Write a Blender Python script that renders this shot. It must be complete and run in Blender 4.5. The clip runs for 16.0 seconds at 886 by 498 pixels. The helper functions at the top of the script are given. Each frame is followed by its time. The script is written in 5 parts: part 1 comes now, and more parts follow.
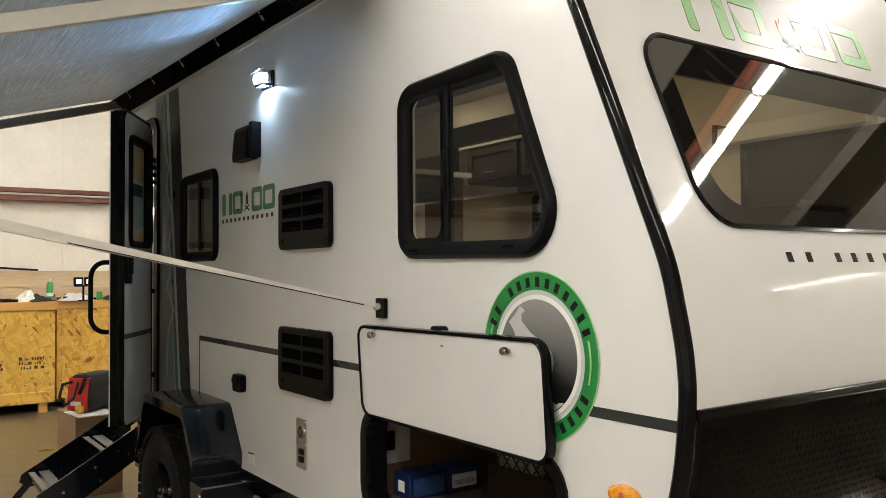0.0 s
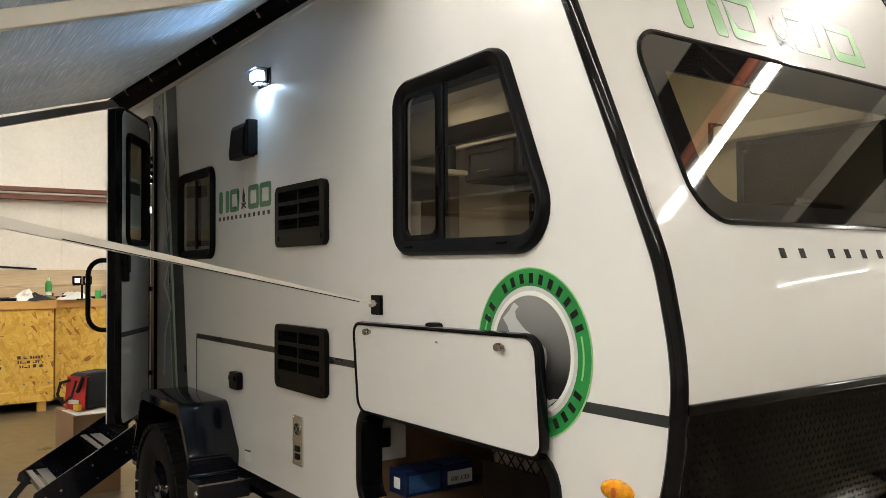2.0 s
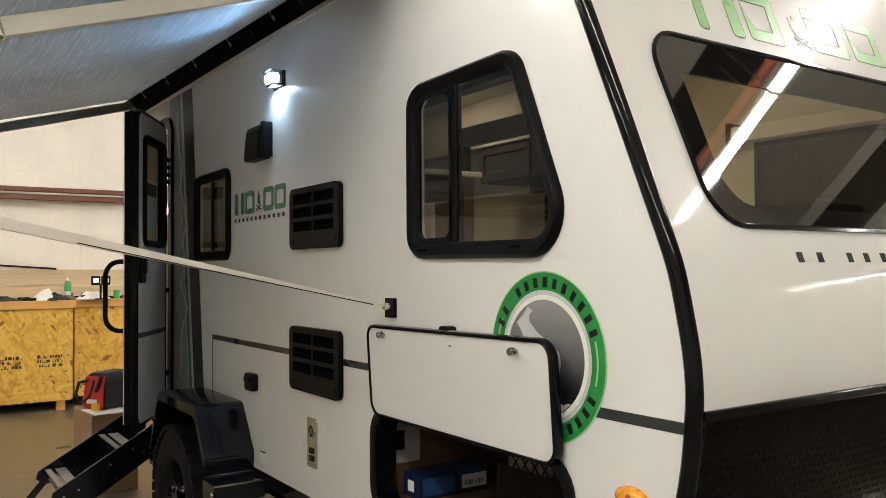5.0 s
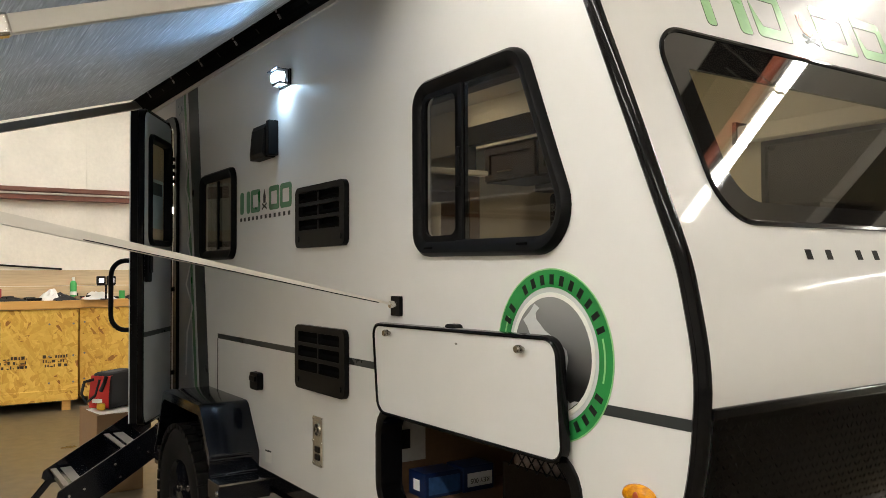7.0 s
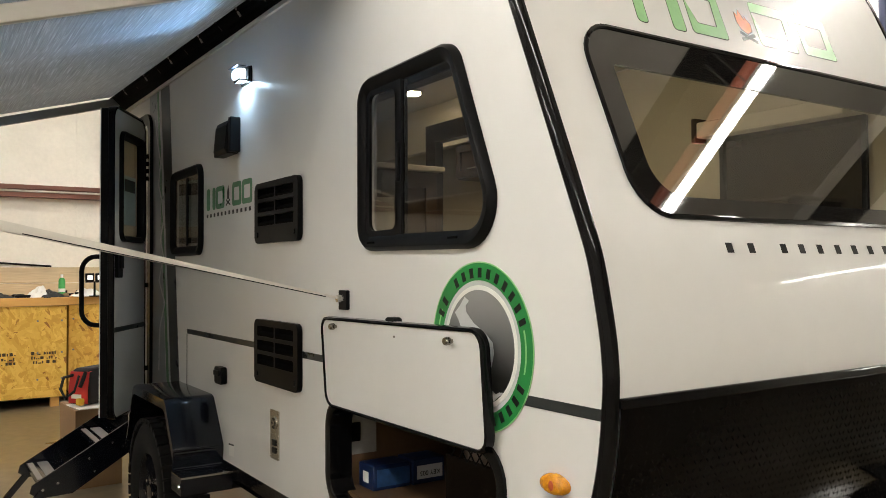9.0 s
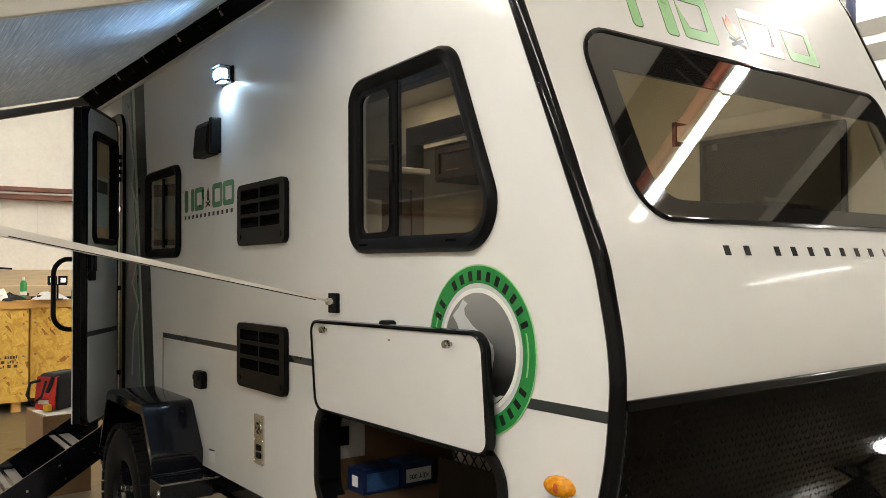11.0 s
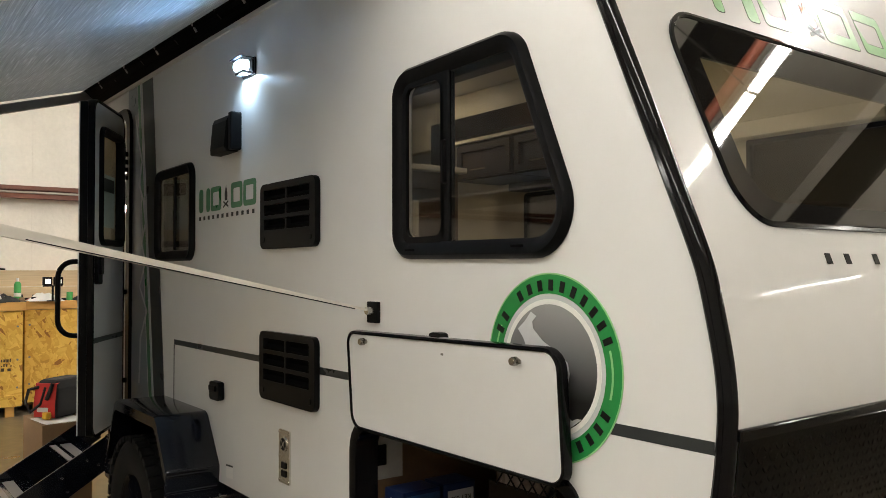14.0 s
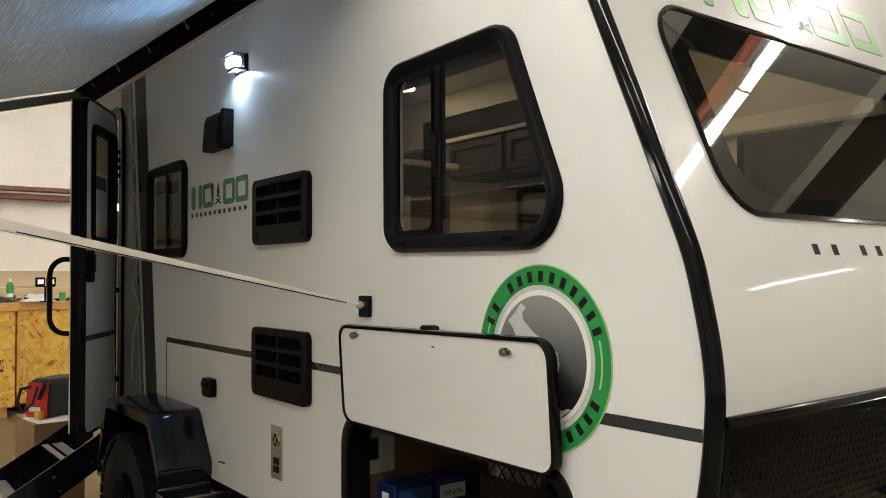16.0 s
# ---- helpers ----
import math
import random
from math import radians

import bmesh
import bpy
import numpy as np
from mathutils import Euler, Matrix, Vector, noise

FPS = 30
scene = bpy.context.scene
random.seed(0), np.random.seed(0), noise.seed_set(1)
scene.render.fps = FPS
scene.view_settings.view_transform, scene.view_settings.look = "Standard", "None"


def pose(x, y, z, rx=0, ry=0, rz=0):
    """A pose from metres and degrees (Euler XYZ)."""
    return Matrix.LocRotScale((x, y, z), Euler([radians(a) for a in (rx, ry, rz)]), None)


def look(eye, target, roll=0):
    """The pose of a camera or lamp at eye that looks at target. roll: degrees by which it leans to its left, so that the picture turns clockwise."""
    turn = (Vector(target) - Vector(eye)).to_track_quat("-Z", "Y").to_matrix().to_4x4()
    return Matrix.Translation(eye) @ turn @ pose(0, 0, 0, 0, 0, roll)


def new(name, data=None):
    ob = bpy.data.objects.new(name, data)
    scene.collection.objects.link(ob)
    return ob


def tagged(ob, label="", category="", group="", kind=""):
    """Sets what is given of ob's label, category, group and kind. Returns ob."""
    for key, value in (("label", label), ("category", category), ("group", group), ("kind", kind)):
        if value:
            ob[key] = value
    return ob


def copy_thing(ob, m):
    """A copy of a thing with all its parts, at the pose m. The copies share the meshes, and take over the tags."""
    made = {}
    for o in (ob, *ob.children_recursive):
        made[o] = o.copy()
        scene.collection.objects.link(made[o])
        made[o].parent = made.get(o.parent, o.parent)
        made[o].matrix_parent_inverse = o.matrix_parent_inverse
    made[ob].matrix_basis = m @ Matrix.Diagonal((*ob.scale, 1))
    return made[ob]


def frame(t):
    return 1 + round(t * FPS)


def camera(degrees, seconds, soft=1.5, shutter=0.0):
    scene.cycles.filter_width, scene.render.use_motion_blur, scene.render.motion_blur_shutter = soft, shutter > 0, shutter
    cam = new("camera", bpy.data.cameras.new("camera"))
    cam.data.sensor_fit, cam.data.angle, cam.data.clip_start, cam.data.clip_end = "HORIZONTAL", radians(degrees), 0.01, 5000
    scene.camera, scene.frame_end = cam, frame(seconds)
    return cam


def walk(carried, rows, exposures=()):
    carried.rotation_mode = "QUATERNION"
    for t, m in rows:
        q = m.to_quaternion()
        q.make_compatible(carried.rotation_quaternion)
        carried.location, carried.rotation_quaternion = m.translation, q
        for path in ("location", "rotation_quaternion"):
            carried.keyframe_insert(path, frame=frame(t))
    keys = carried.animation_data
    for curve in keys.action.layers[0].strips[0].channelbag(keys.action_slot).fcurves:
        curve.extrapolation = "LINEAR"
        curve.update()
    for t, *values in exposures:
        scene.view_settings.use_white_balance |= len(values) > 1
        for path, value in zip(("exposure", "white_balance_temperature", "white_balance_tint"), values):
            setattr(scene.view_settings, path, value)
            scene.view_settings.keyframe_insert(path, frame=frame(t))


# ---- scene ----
cam = camera(57.3, 16.0, soft=0.6)
PATH = [
    (0, (1.146, -1.407, 1.555), (-0.49, -0.257, 1.61), -0.4),
    (0.5, (1.173, -1.367, 1.556), (-0.46, -0.214, 1.612), -0.4),
    (1, (1.189, -1.356, 1.547), (-0.443, -0.2, 1.601), -0.4),
    (1.5, (1.176, -1.384, 1.548), (-0.455, -0.228, 1.603), -0.3),
    (2, (1.158, -1.397, 1.546), (-0.477, -0.247, 1.6), -0.4),
    (2.5, (1.148, -1.401, 1.545), (-0.493, -0.258, 1.601), -0.3),
    (3, (1.147, -1.404, 1.551), (-0.498, -0.267, 1.606), -0.3),
    (3.5, (1.151, -1.395, 1.552), (-0.497, -0.264, 1.609), -0.3),
    (4, (1.159, -1.384, 1.559), (-0.493, -0.258, 1.614), -0.3),
    (6.5, (1.149, -1.386, 1.555), (-0.516, -0.279, 1.609), -0.4),
    (7, (1.148, -1.386, 1.547), (-0.516, -0.279, 1.603), -0.3),
    (7.5, (1.181, -1.364, 1.543), (-0.484, -0.257, 1.6), -0.4),
    (8, (1.245, -1.304, 1.532), (-0.42, -0.197, 1.59), -0.5),
    (8.5, (1.287, -1.253, 1.526), (-0.38, -0.149, 1.581), -0.4),
    (8.7, (1.286, -1.239, 1.532), (-0.385, -0.141, 1.584), -0.3),
    (10.8, (1.211, -1.331, 1.536), (-0.408, -0.158, 1.589), -0.4),
    (11, (1.218, -1.317, 1.537), (-0.399, -0.14, 1.592), -0.4),
    (11.5, (1.257, -1.272, 1.538), (-0.361, -0.098, 1.593), -0.5),
    (12, (1.27, -1.233, 1.531), (-0.351, -0.063, 1.584), -0.5),
    (12.5, (1.229, -1.201, 1.521), (-0.397, -0.038, 1.572), -0.3),
    (13, (1.121, -1.252, 1.528), (-0.503, -0.085, 1.579), -0.1),
    (13.5, (0.996, -1.321, 1.541), (-0.613, -0.135, 1.594), -0.1),
    (14, (0.944, -1.343, 1.558), (-0.658, -0.147, 1.614), -0.2),
    (14.5, (0.909, -1.338, 1.561), (-0.688, -0.135, 1.617), -0.3),
    (15, (0.901, -1.318, 1.545), (-0.693, -0.111, 1.601), -0.4),
    (15.5, (0.93, -1.307, 1.537), (-0.665, -0.101, 1.599), -0.3),
    (16, (0.955, -1.339, 1.533), (-0.639, -0.132, 1.594), -0.3),
]
walk(cam, [(t, look(eye, target, roll)) for t, eye, target, roll in PATH],
     [(0, 0.0), (11.0, 0.0), (12.5, -0.08), (14.5, -0.12), (16.0, -0.12)])

# ---- world and large lights ----
world = bpy.data.worlds.new("night_sky")
world.use_nodes = True
world.node_tree.nodes["Background"].inputs[0].default_value = (0.02, 0.025, 0.035, 1)
world.node_tree.nodes["Background"].inputs[1].default_value = 0.05
scene.world = world
TUBE_LIGHT, LED_LIGHT, CABIN_LIGHT = 82.0, 780.0, 185.0


# ---- materials ----
def mat(name, color, rough=0.5, metal=0.0, var=0.12, scale=6.0, fine=60.0, bump=0.05, coat=0.0, stretch=(1, 1, 1),
        rough_var=0.08, island=0.0, depth=0.004, spec=0.5, ior=1.5, coat_rough=0.08):
    """A surface with variation at two scales: broad stains and fine grain."""
    m = bpy.data.materials.new(name)
    m.use_nodes = True
    nt = m.node_tree
    b = nt.nodes["Principled BSDF"]
    tc = nt.nodes.new("ShaderNodeTexCoord")
    mp = nt.nodes.new("ShaderNodeMapping")
    mp.inputs["Scale"].default_value = stretch
    nt.links.new(tc.outputs["Object"], mp.inputs["Vector"])
    broad = nt.nodes.new("ShaderNodeTexNoise")
    broad.inputs["Scale"].default_value, broad.inputs["Detail"].default_value = scale, 5
    grain = nt.nodes.new("ShaderNodeTexNoise")
    grain.inputs["Scale"].default_value, grain.inputs["Detail"].default_value = fine, 3
    for n in (broad, grain):
        nt.links.new(mp.outputs["Vector"], n.inputs["Vector"])
    mix = nt.nodes.new("ShaderNodeMath")
    mix.operation = "MULTIPLY_ADD"
    mix.inputs[1].default_value = 0.4
    nt.links.new(grain.outputs["Fac"], mix.inputs[0])
    half = nt.nodes.new("ShaderNodeMath")
    half.operation, half.inputs[1].default_value = "MULTIPLY", 0.6
    nt.links.new(broad.outputs["Fac"], half.inputs[0])
    nt.links.new(half.outputs[0], mix.inputs[2])
    ramp = nt.nodes.new("ShaderNodeValToRGB")
    c = Vector(color)
    ramp.color_ramp.elements[0].position, ramp.color_ramp.elements[1].position = 0.3, 0.7
    ramp.color_ramp.elements[0].color = (*(c * (1 - var)), 1)
    ramp.color_ramp.elements[1].color = (*[min(v, 0.95) for v in c * (1 + var)], 1)
    nt.links.new(mix.outputs[0], ramp.inputs[0])
    out = ramp.outputs[0]
    if island:
        info = nt.nodes.new("ShaderNodeObjectInfo")
        hsv = nt.nodes.new("ShaderNodeHueSaturation")
        r = nt.nodes.new("ShaderNodeMapRange")
        r.inputs["To Min"].default_value, r.inputs["To Max"].default_value = 1 - island, 1 + island
        nt.links.new(info.outputs["Random"], r.inputs["Value"])
        nt.links.new(r.outputs[0], hsv.inputs["Value"])
        nt.links.new(out, hsv.inputs["Color"])
        out = hsv.outputs[0]
    nt.links.new(out, b.inputs["Base Color"])
    rr = nt.nodes.new("ShaderNodeMapRange")
    rr.inputs["To Min"].default_value, rr.inputs["To Max"].default_value = max(rough - rough_var, 0.02), min(rough + rough_var, 1)
    nt.links.new(broad.outputs["Fac"], rr.inputs["Value"])
    nt.links.new(rr.outputs[0], b.inputs["Roughness"])
    b.inputs["Metallic"].default_value = metal
    b.inputs["Coat Weight"].default_value = coat
    b.inputs["Specular IOR Level"].default_value = spec
    b.inputs["IOR"].default_value = ior
    b.inputs["Coat Roughness"].default_value = coat_rough
    if bump:
        bp = nt.nodes.new("ShaderNodeBump")
        bp.inputs["Strength"].default_value, bp.inputs["Distance"].default_value = bump, depth
        nt.links.new(mix.outputs[0], bp.inputs["Height"])
        nt.links.new(bp.outputs[0], b.inputs["Normal"])
    return m


def glow(name, color, strength):
    m = bpy.data.materials.new(name)
    m.use_nodes = True
    b = m.node_tree.nodes["Principled BSDF"]
    b.inputs["Base Color"].default_value = (0.9, 0.9, 0.9, 1)
    b.inputs["Emission Color"].default_value, b.inputs["Emission Strength"].default_value = (*color, 1), strength
    return m


def glass(name, tint, clear=0.55, ior=1.45):
    """Thin tinted glazing: part mirror by its Fresnel gloss, part see-through."""
    m = bpy.data.materials.new(name)
    m.use_nodes = True
    nt = m.node_tree
    nt.nodes.remove(nt.nodes["Principled BSDF"])
    gl, tr = (nt.nodes.new("ShaderNodeBsdf" + k) for k in ("Glossy", "Transparent"))
    mx, fr = nt.nodes.new("ShaderNodeMixShader"), nt.nodes.new("ShaderNodeFresnel")
    fr.inputs[0].default_value = ior
    gl.inputs["Roughness"].default_value = 0.015
    gl.inputs["Color"].default_value = (1, 1, 1, 1)
    tr.inputs[0].default_value = (*[t * clear for t in tint], 1)
    nt.links.new(fr.outputs[0], mx.inputs[0])
    nt.links.new(tr.outputs[0], mx.inputs[1])
    nt.links.new(gl.outputs[0], mx.inputs[2])
    nt.links.new(mx.outputs[0], nt.nodes["Material Output"].inputs[0])
    return m


def osb_material():
    m = mat("osb", (0.62, 0.36, 0.10), 0.65, var=0.1, bump=0)
    nt = m.node_tree
    b = nt.nodes["Principled BSDF"]
    tc = nt.nodes.new("ShaderNodeTexCoord")
    cells = []
    for rot, sc in ((0.35, (1, 9, 26)), (-1.05, (1, 8, 30)), (1.2, (1, 10, 24))):
        mp = nt.nodes.new("ShaderNodeMapping")
        mp.inputs["Rotation"].default_value = (rot, 0, 0)
        mp.vector_type = "TEXTURE"
        mp.inputs["Scale"].default_value = [1 / k for k in sc]
        v = nt.nodes.new("ShaderNodeTexVoronoi")
        v.inputs["Scale"].default_value = 1.0
        nt.links.new(tc.outputs["Object"], mp.inputs[0])
        nt.links.new(mp.outputs[0], v.inputs["Vector"])
        cells.append(v)
    pick = nt.nodes.new("ShaderNodeTexNoise")
    pick.inputs["Scale"].default_value, pick.inputs["Detail"].default_value = 9.0, 3
    nt.links.new(tc.outputs["Object"], pick.inputs["Vector"])
    out = cells[0].outputs["Color"]
    for lo, hi, v in ((0.42, 0.46, cells[1]), (0.54, 0.58, cells[2])):
        mr, add = nt.nodes.new("ShaderNodeMapRange"), nt.nodes.new("ShaderNodeMix")
        mr.inputs["From Min"].default_value, mr.inputs["From Max"].default_value = lo, hi
        add.data_type = "RGBA"
        nt.links.new(pick.outputs["Fac"], mr.inputs["Value"])
        nt.links.new(mr.outputs[0], add.inputs["Factor"])
        nt.links.new(out, add.inputs["A"])
        nt.links.new(v.outputs["Color"], add.inputs["B"])
        out = add.outputs["Result"]
    bw = nt.nodes.new("ShaderNodeRGBToBW")
    nt.links.new(out, bw.inputs[0])
    ramp = nt.nodes.new("ShaderNodeValToRGB")
    for i, (p, c) in enumerate(((0.10, (0.30, 0.12, 0.015, 1)), (0.20, (0.60, 0.32, 0.045, 1)), (0.5, (0.69, 0.41, 0.065, 1)), (0.85, (0.78, 0.50, 0.10, 1)))):
        e = ramp.color_ramp.elements[i] if i < 2 else ramp.color_ramp.elements.new(p)
        e.position, e.color = p, c
    nt.links.new(bw.outputs[0], ramp.inputs[0])
    nt.links.new(ramp.outputs[0], b.inputs["Base Color"])
    bp = nt.nodes.new("ShaderNodeBump")
    bp.inputs["Strength"].default_value, bp.inputs["Distance"].default_value = 0.4, 0.003
    nt.links.new(bw.outputs[0], bp.inputs["Height"])
    nt.links.new(bp.outputs[0], b.inputs["Normal"])
    return m


def awning_vinyl():
    """Slate-blue vinyl printed with fine pale dashes along its length."""
    m = mat("awning_vinyl", (0.31, 0.34, 0.37), 0.48, var=0.12, scale=3, fine=40, bump=0.05)
    nt = m.node_tree
    b = nt.nodes["Principled BSDF"]
    under = b.inputs["Base Color"].links[0].from_socket
    tc = nt.nodes.new("ShaderNodeTexCoord")
    last = under
    for k, (sc, lo, hi, col, amount) in enumerate((((5, 120, 0), 0.54, 0.74, (0.66, 0.70, 0.74, 1), 0.8), ((2.5, 200, 0), 0.52, 0.72, (0.56, 0.60, 0.64, 1), 0.6), ((3, 170, 0), 0.52, 0.72, (0.13, 0.14, 0.16, 1), 0.65))):
        mp, n, mr, mx = (nt.nodes.new("ShaderNode" + w) for w in ("Mapping", "TexNoise", "MapRange", "Mix"))
        mp.inputs["Scale"].default_value = sc
        mp.inputs["Location"].default_value = (3.1 * k, 1.7 * k, 0)
        n.inputs["Scale"].default_value, n.inputs["Detail"].default_value = 1.0, 2
        mr.inputs["From Min"].default_value, mr.inputs["From Max"].default_value = lo, hi
        mr.inputs["To Max"].default_value = amount
        mx.data_type = "RGBA"
        mx.inputs["B"].default_value = col
        nt.links.new(tc.outputs["Object"], mp.inputs[0])
        nt.links.new(mp.outputs[0], n.inputs["Vector"])
        nt.links.new(n.outputs["Fac"], mr.inputs["Value"])
        nt.links.new(mr.outputs[0], mx.inputs["Factor"])
        nt.links.new(last, mx.inputs["A"])
        last = mx.outputs["Result"]
    nt.links.new(last, b.inputs["Base Color"])
    return m


def shade_cloth():
    """Thin cream cloth that lets light through."""
    m = bpy.data.materials.new("cream_shade_cloth")
    m.use_nodes = True
    nt = m.node_tree
    nt.nodes.remove(nt.nodes["Principled BSDF"])
    df, tr, mx = (nt.nodes.new("ShaderNode" + k) for k in ("BsdfDiffuse", "BsdfTranslucent", "MixShader"))
    df.inputs[0].default_value, tr.inputs[0].default_value = (0.66, 0.60, 0.50, 1), (0.78, 0.70, 0.58, 1)
    mx.inputs[0].default_value = 0.6
    nt.links.new(df.outputs[0], mx.inputs[1])
    nt.links.new(tr.outputs[0], mx.inputs[2])
    nt.links.new(mx.outputs[0], nt.nodes["Material Output"].inputs[0])
    return m


def gradient_grey():
    """The badge's printed fade from light grey above to near black below."""
    m = mat("badge_print", (0.1, 0.1, 0.1), 0.3, bump=0)
    nt = m.node_tree
    b = nt.nodes["Principled BSDF"]
    tc, sep, mr, ramp = (nt.nodes.new("ShaderNode" + k) for k in ("TexCoord", "SeparateXYZ", "MapRange", "ValToRGB"))
    mr.inputs["From Min"].default_value, mr.inputs["From Max"].default_value = -0.07, 0.17
    ramp.color_ramp.elements[0].color, ramp.color_ramp.elements[1].color = (0.006, 0.006, 0.006, 1), (0.30, 0.30, 0.30, 1)
    nt.links.new(tc.outputs["Object"], sep.inputs[0])
    nt.links.new(sep.outputs["Z"], mr.inputs[0])
    nt.links.new(mr.outputs[0], ramp.inputs[0])
    nt.links.new(ramp.outputs[0], b.inputs["Base Color"])
    return m


WHITE = mat("white_gelcoat", (0.74, 0.735, 0.72), 0.30, var=0.02, scale=1.5, fine=16, bump=0.35, depth=0.0012, coat=0.42, rough_var=0.05, coat_rough=0.035, spec=0.1)
SIDE_WHITE = mat("white_fibreglass_side", (0.74, 0.735, 0.72), 0.34, var=0.025, scale=1.5, fine=9, bump=0.25, depth=0.0012, coat=0.35, rough_var=0.05, coat_rough=0.14, spec=0.3)
BLACK = mat("black_plastic", (0.0045, 0.0045, 0.005), 0.40, var=0.25, bump=0.15, fine=300, depth=0.001, ior=1.19)
TRIM = mat("black_rubber_trim", (0.004, 0.004, 0.0045), 0.09, var=0.15, bump=0.03, ior=1.27, rough_var=0.03)
# Near black; also painted in for shade in vents, slots and bench gaps.
DARK = mat("black_and_shade", (0.003, 0.003, 0.003), 0.7, bump=0, ior=1.08)
STEEL_BLACK = mat("black_powder_coat", (0.005, 0.006, 0.010), 0.12, var=0.2, bump=0.02, fine=180, depth=0.001, ior=1.5, rough_var=0.03)
PLATE = mat("black_tread_plate", (0.004, 0.0035, 0.003), 0.05, var=0.2, bump=0.1, fine=80, depth=0.001, ior=1.12, rough_var=0.02)
CHROME = mat("bright_metal", (0.7, 0.68, 0.64), 0.22, metal=1, var=0.08, bump=0.03)
DULLCHROME = mat("dull_chrome", (0.34, 0.32, 0.29), 0.25, metal=1, var=0.2, bump=0.03)
ALU = mat("cream_painted_aluminium", (0.67, 0.635, 0.57), 0.38, var=0.03, bump=0.02)
GREYTUBE = mat("grey_aluminium_tube", (0.22, 0.21, 0.2), 0.35, metal=0.6, var=0.1)
RUBBER = mat("tyre_rubber", (0.008, 0.008, 0.008), 0.75, var=0.25, bump=0.3, fine=120, ior=1.2)
GREEN = mat("green_print", (0.015, 0.22, 0.05), 0.3, var=0.05, bump=0)
LIME = mat("light_green_print", (0.30, 0.58, 0.26), 0.3, var=0.12, scale=3, bump=0)
DKGREEN = mat("dark_green_print", (0.03, 0.19, 0.065), 0.3, var=0.1, bump=0)
INK = mat("black_print", (0.006, 0.006, 0.006), 0.35, bump=0, spec=0.25)
CHARCOAL = mat("charcoal_print", (0.03, 0.034, 0.035), 0.3, var=0.06, bump=0, spec=0.3)
SILVER = mat("silver_print", (0.55, 0.56, 0.57), 0.3, var=0.04, bump=0)
BLUEGREY = mat("blue_grey_print", (0.27, 0.30, 0.33), 0.3, var=0.06, bump=0)
BADGE_PRINT = gradient_grey()
FLAME = mat("orange_print", (0.75, 0.18, 0.03), 0.3, var=0.2, bump=0)
AMBER = mat("amber_lens", (0.95, 0.27, 0.0), 0.14, var=0.5, scale=90, bump=0.8, fine=260, coat=0.4)
GLASS = glass("tinted_window_glass", (0.82, 0.76, 0.66), 0.62, 1.6)
SCREEN = glass("insect_screen", (0.84, 0.86, 0.90), 0.70, 1.12)
FRONT_GLASS = glass("tinted_front_glass", (0.86, 0.82, 0.70), 0.86, 1.75)
DOOR_GLASS = glass("door_glass", (0.85, 0.88, 0.85), 0.9)
FRIT = mat("black_glass_border", (0.010, 0.009, 0.008), 0.03, var=0.05, bump=0, rough_var=0.015, ior=1.75)
BEIGE = mat("cabin_wall_panel", (0.60, 0.55, 0.43), 0.5, var=0.04, bump=0.02)
CABIN_CEILING = mat("cabin_ceiling_panel", (0.72, 0.66, 0.54), 0.5, var=0.03, bump=0.02)
WOOD = mat("dark_cabinet_wood", (0.045, 0.029, 0.018), 0.4, var=0.35, scale=4, fine=40, stretch=(1, 1, 0.12), bump=0.1)
WALNUT = mat("brown_cabinet_veneer", (0.085, 0.050, 0.026), 0.4, var=0.3, scale=4, fine=40, stretch=(1, 1, 0.12), bump=0.1)
# Tan plywood with the luggage locker's shade put into its colour.
TANWOOD = mat("darkened_tan_plywood", (0.11, 0.06, 0.027), 0.55, var=0.2, scale=3, fine=50, stretch=(0.2, 1, 1))
PINE = mat("pine_lumber", (0.66, 0.36, 0.10), 0.55, var=0.14, scale=3, fine=30, stretch=(1, 0.15, 1), bump=0.1)
OSB = osb_material()
CARD = mat("cardboard", (0.25, 0.15, 0.075), 0.8, var=0.08, scale=4, fine=90, bump=0.08)
CONCRETE = mat("polished_concrete", (0.130, 0.104, 0.066), 0.32, var=0.55, scale=0.8, fine=9, bump=0.08, rough_var=0.15)
PANEL = mat("white_wall_liner", (0.80, 0.76, 0.68), 0.55, var=0.075, scale=2.2, fine=26, bump=0.4, depth=0.012)
REDSTEEL = mat("red_oxide_steel", (0.15, 0.050, 0.030), 0.45, var=0.2, scale=3, bump=0.05)
BLUESTEEL = mat("blue_painted_pipe", (0.035, 0.04, 0.085), 0.4)
TAUPE = mat("taupe_print", (0.16, 0.15, 0.13), 0.35, var=0.06, bump=0)
REDCLOTH = mat("red_nylon", (0.52, 0.02, 0.015), 0.7, var=0.15, fine=250, bump=0.2)
BLACKCLOTH = mat("black_nylon", (0.012, 0.012, 0.013), 0.8, var=0.3, fine=250, bump=0.3)
STAMP = mat("faded_black_stamp", (0.06, 0.035, 0.012), 0.7, var=0.4, bump=0)
PAPER = mat("white_paper", (0.8, 0.79, 0.76), 0.7, var=0.04)
# Clear and white film, greyed to sit in the dim locker.
BAGFILM = mat("dimmed_plastic_film", (0.34, 0.30, 0.26), 0.25, var=0.4, scale=18, bump=0.5, fine=60)
# Blue print lowered so the boxes look shaded inside the locker.
BLUECARD = mat("shaded_blue_card", (0.003, 0.013, 0.062), 0.35, var=0.15)
YELLOW = mat("yellow_plastic", (0.7, 0.42, 0.03), 0.4)
GREENPLASTIC = mat("green_bottle_plastic", (0.05, 0.35, 0.08), 0.35)
REDPLASTIC = mat("red_plastic", (0.42, 0.03, 0.03), 0.45)
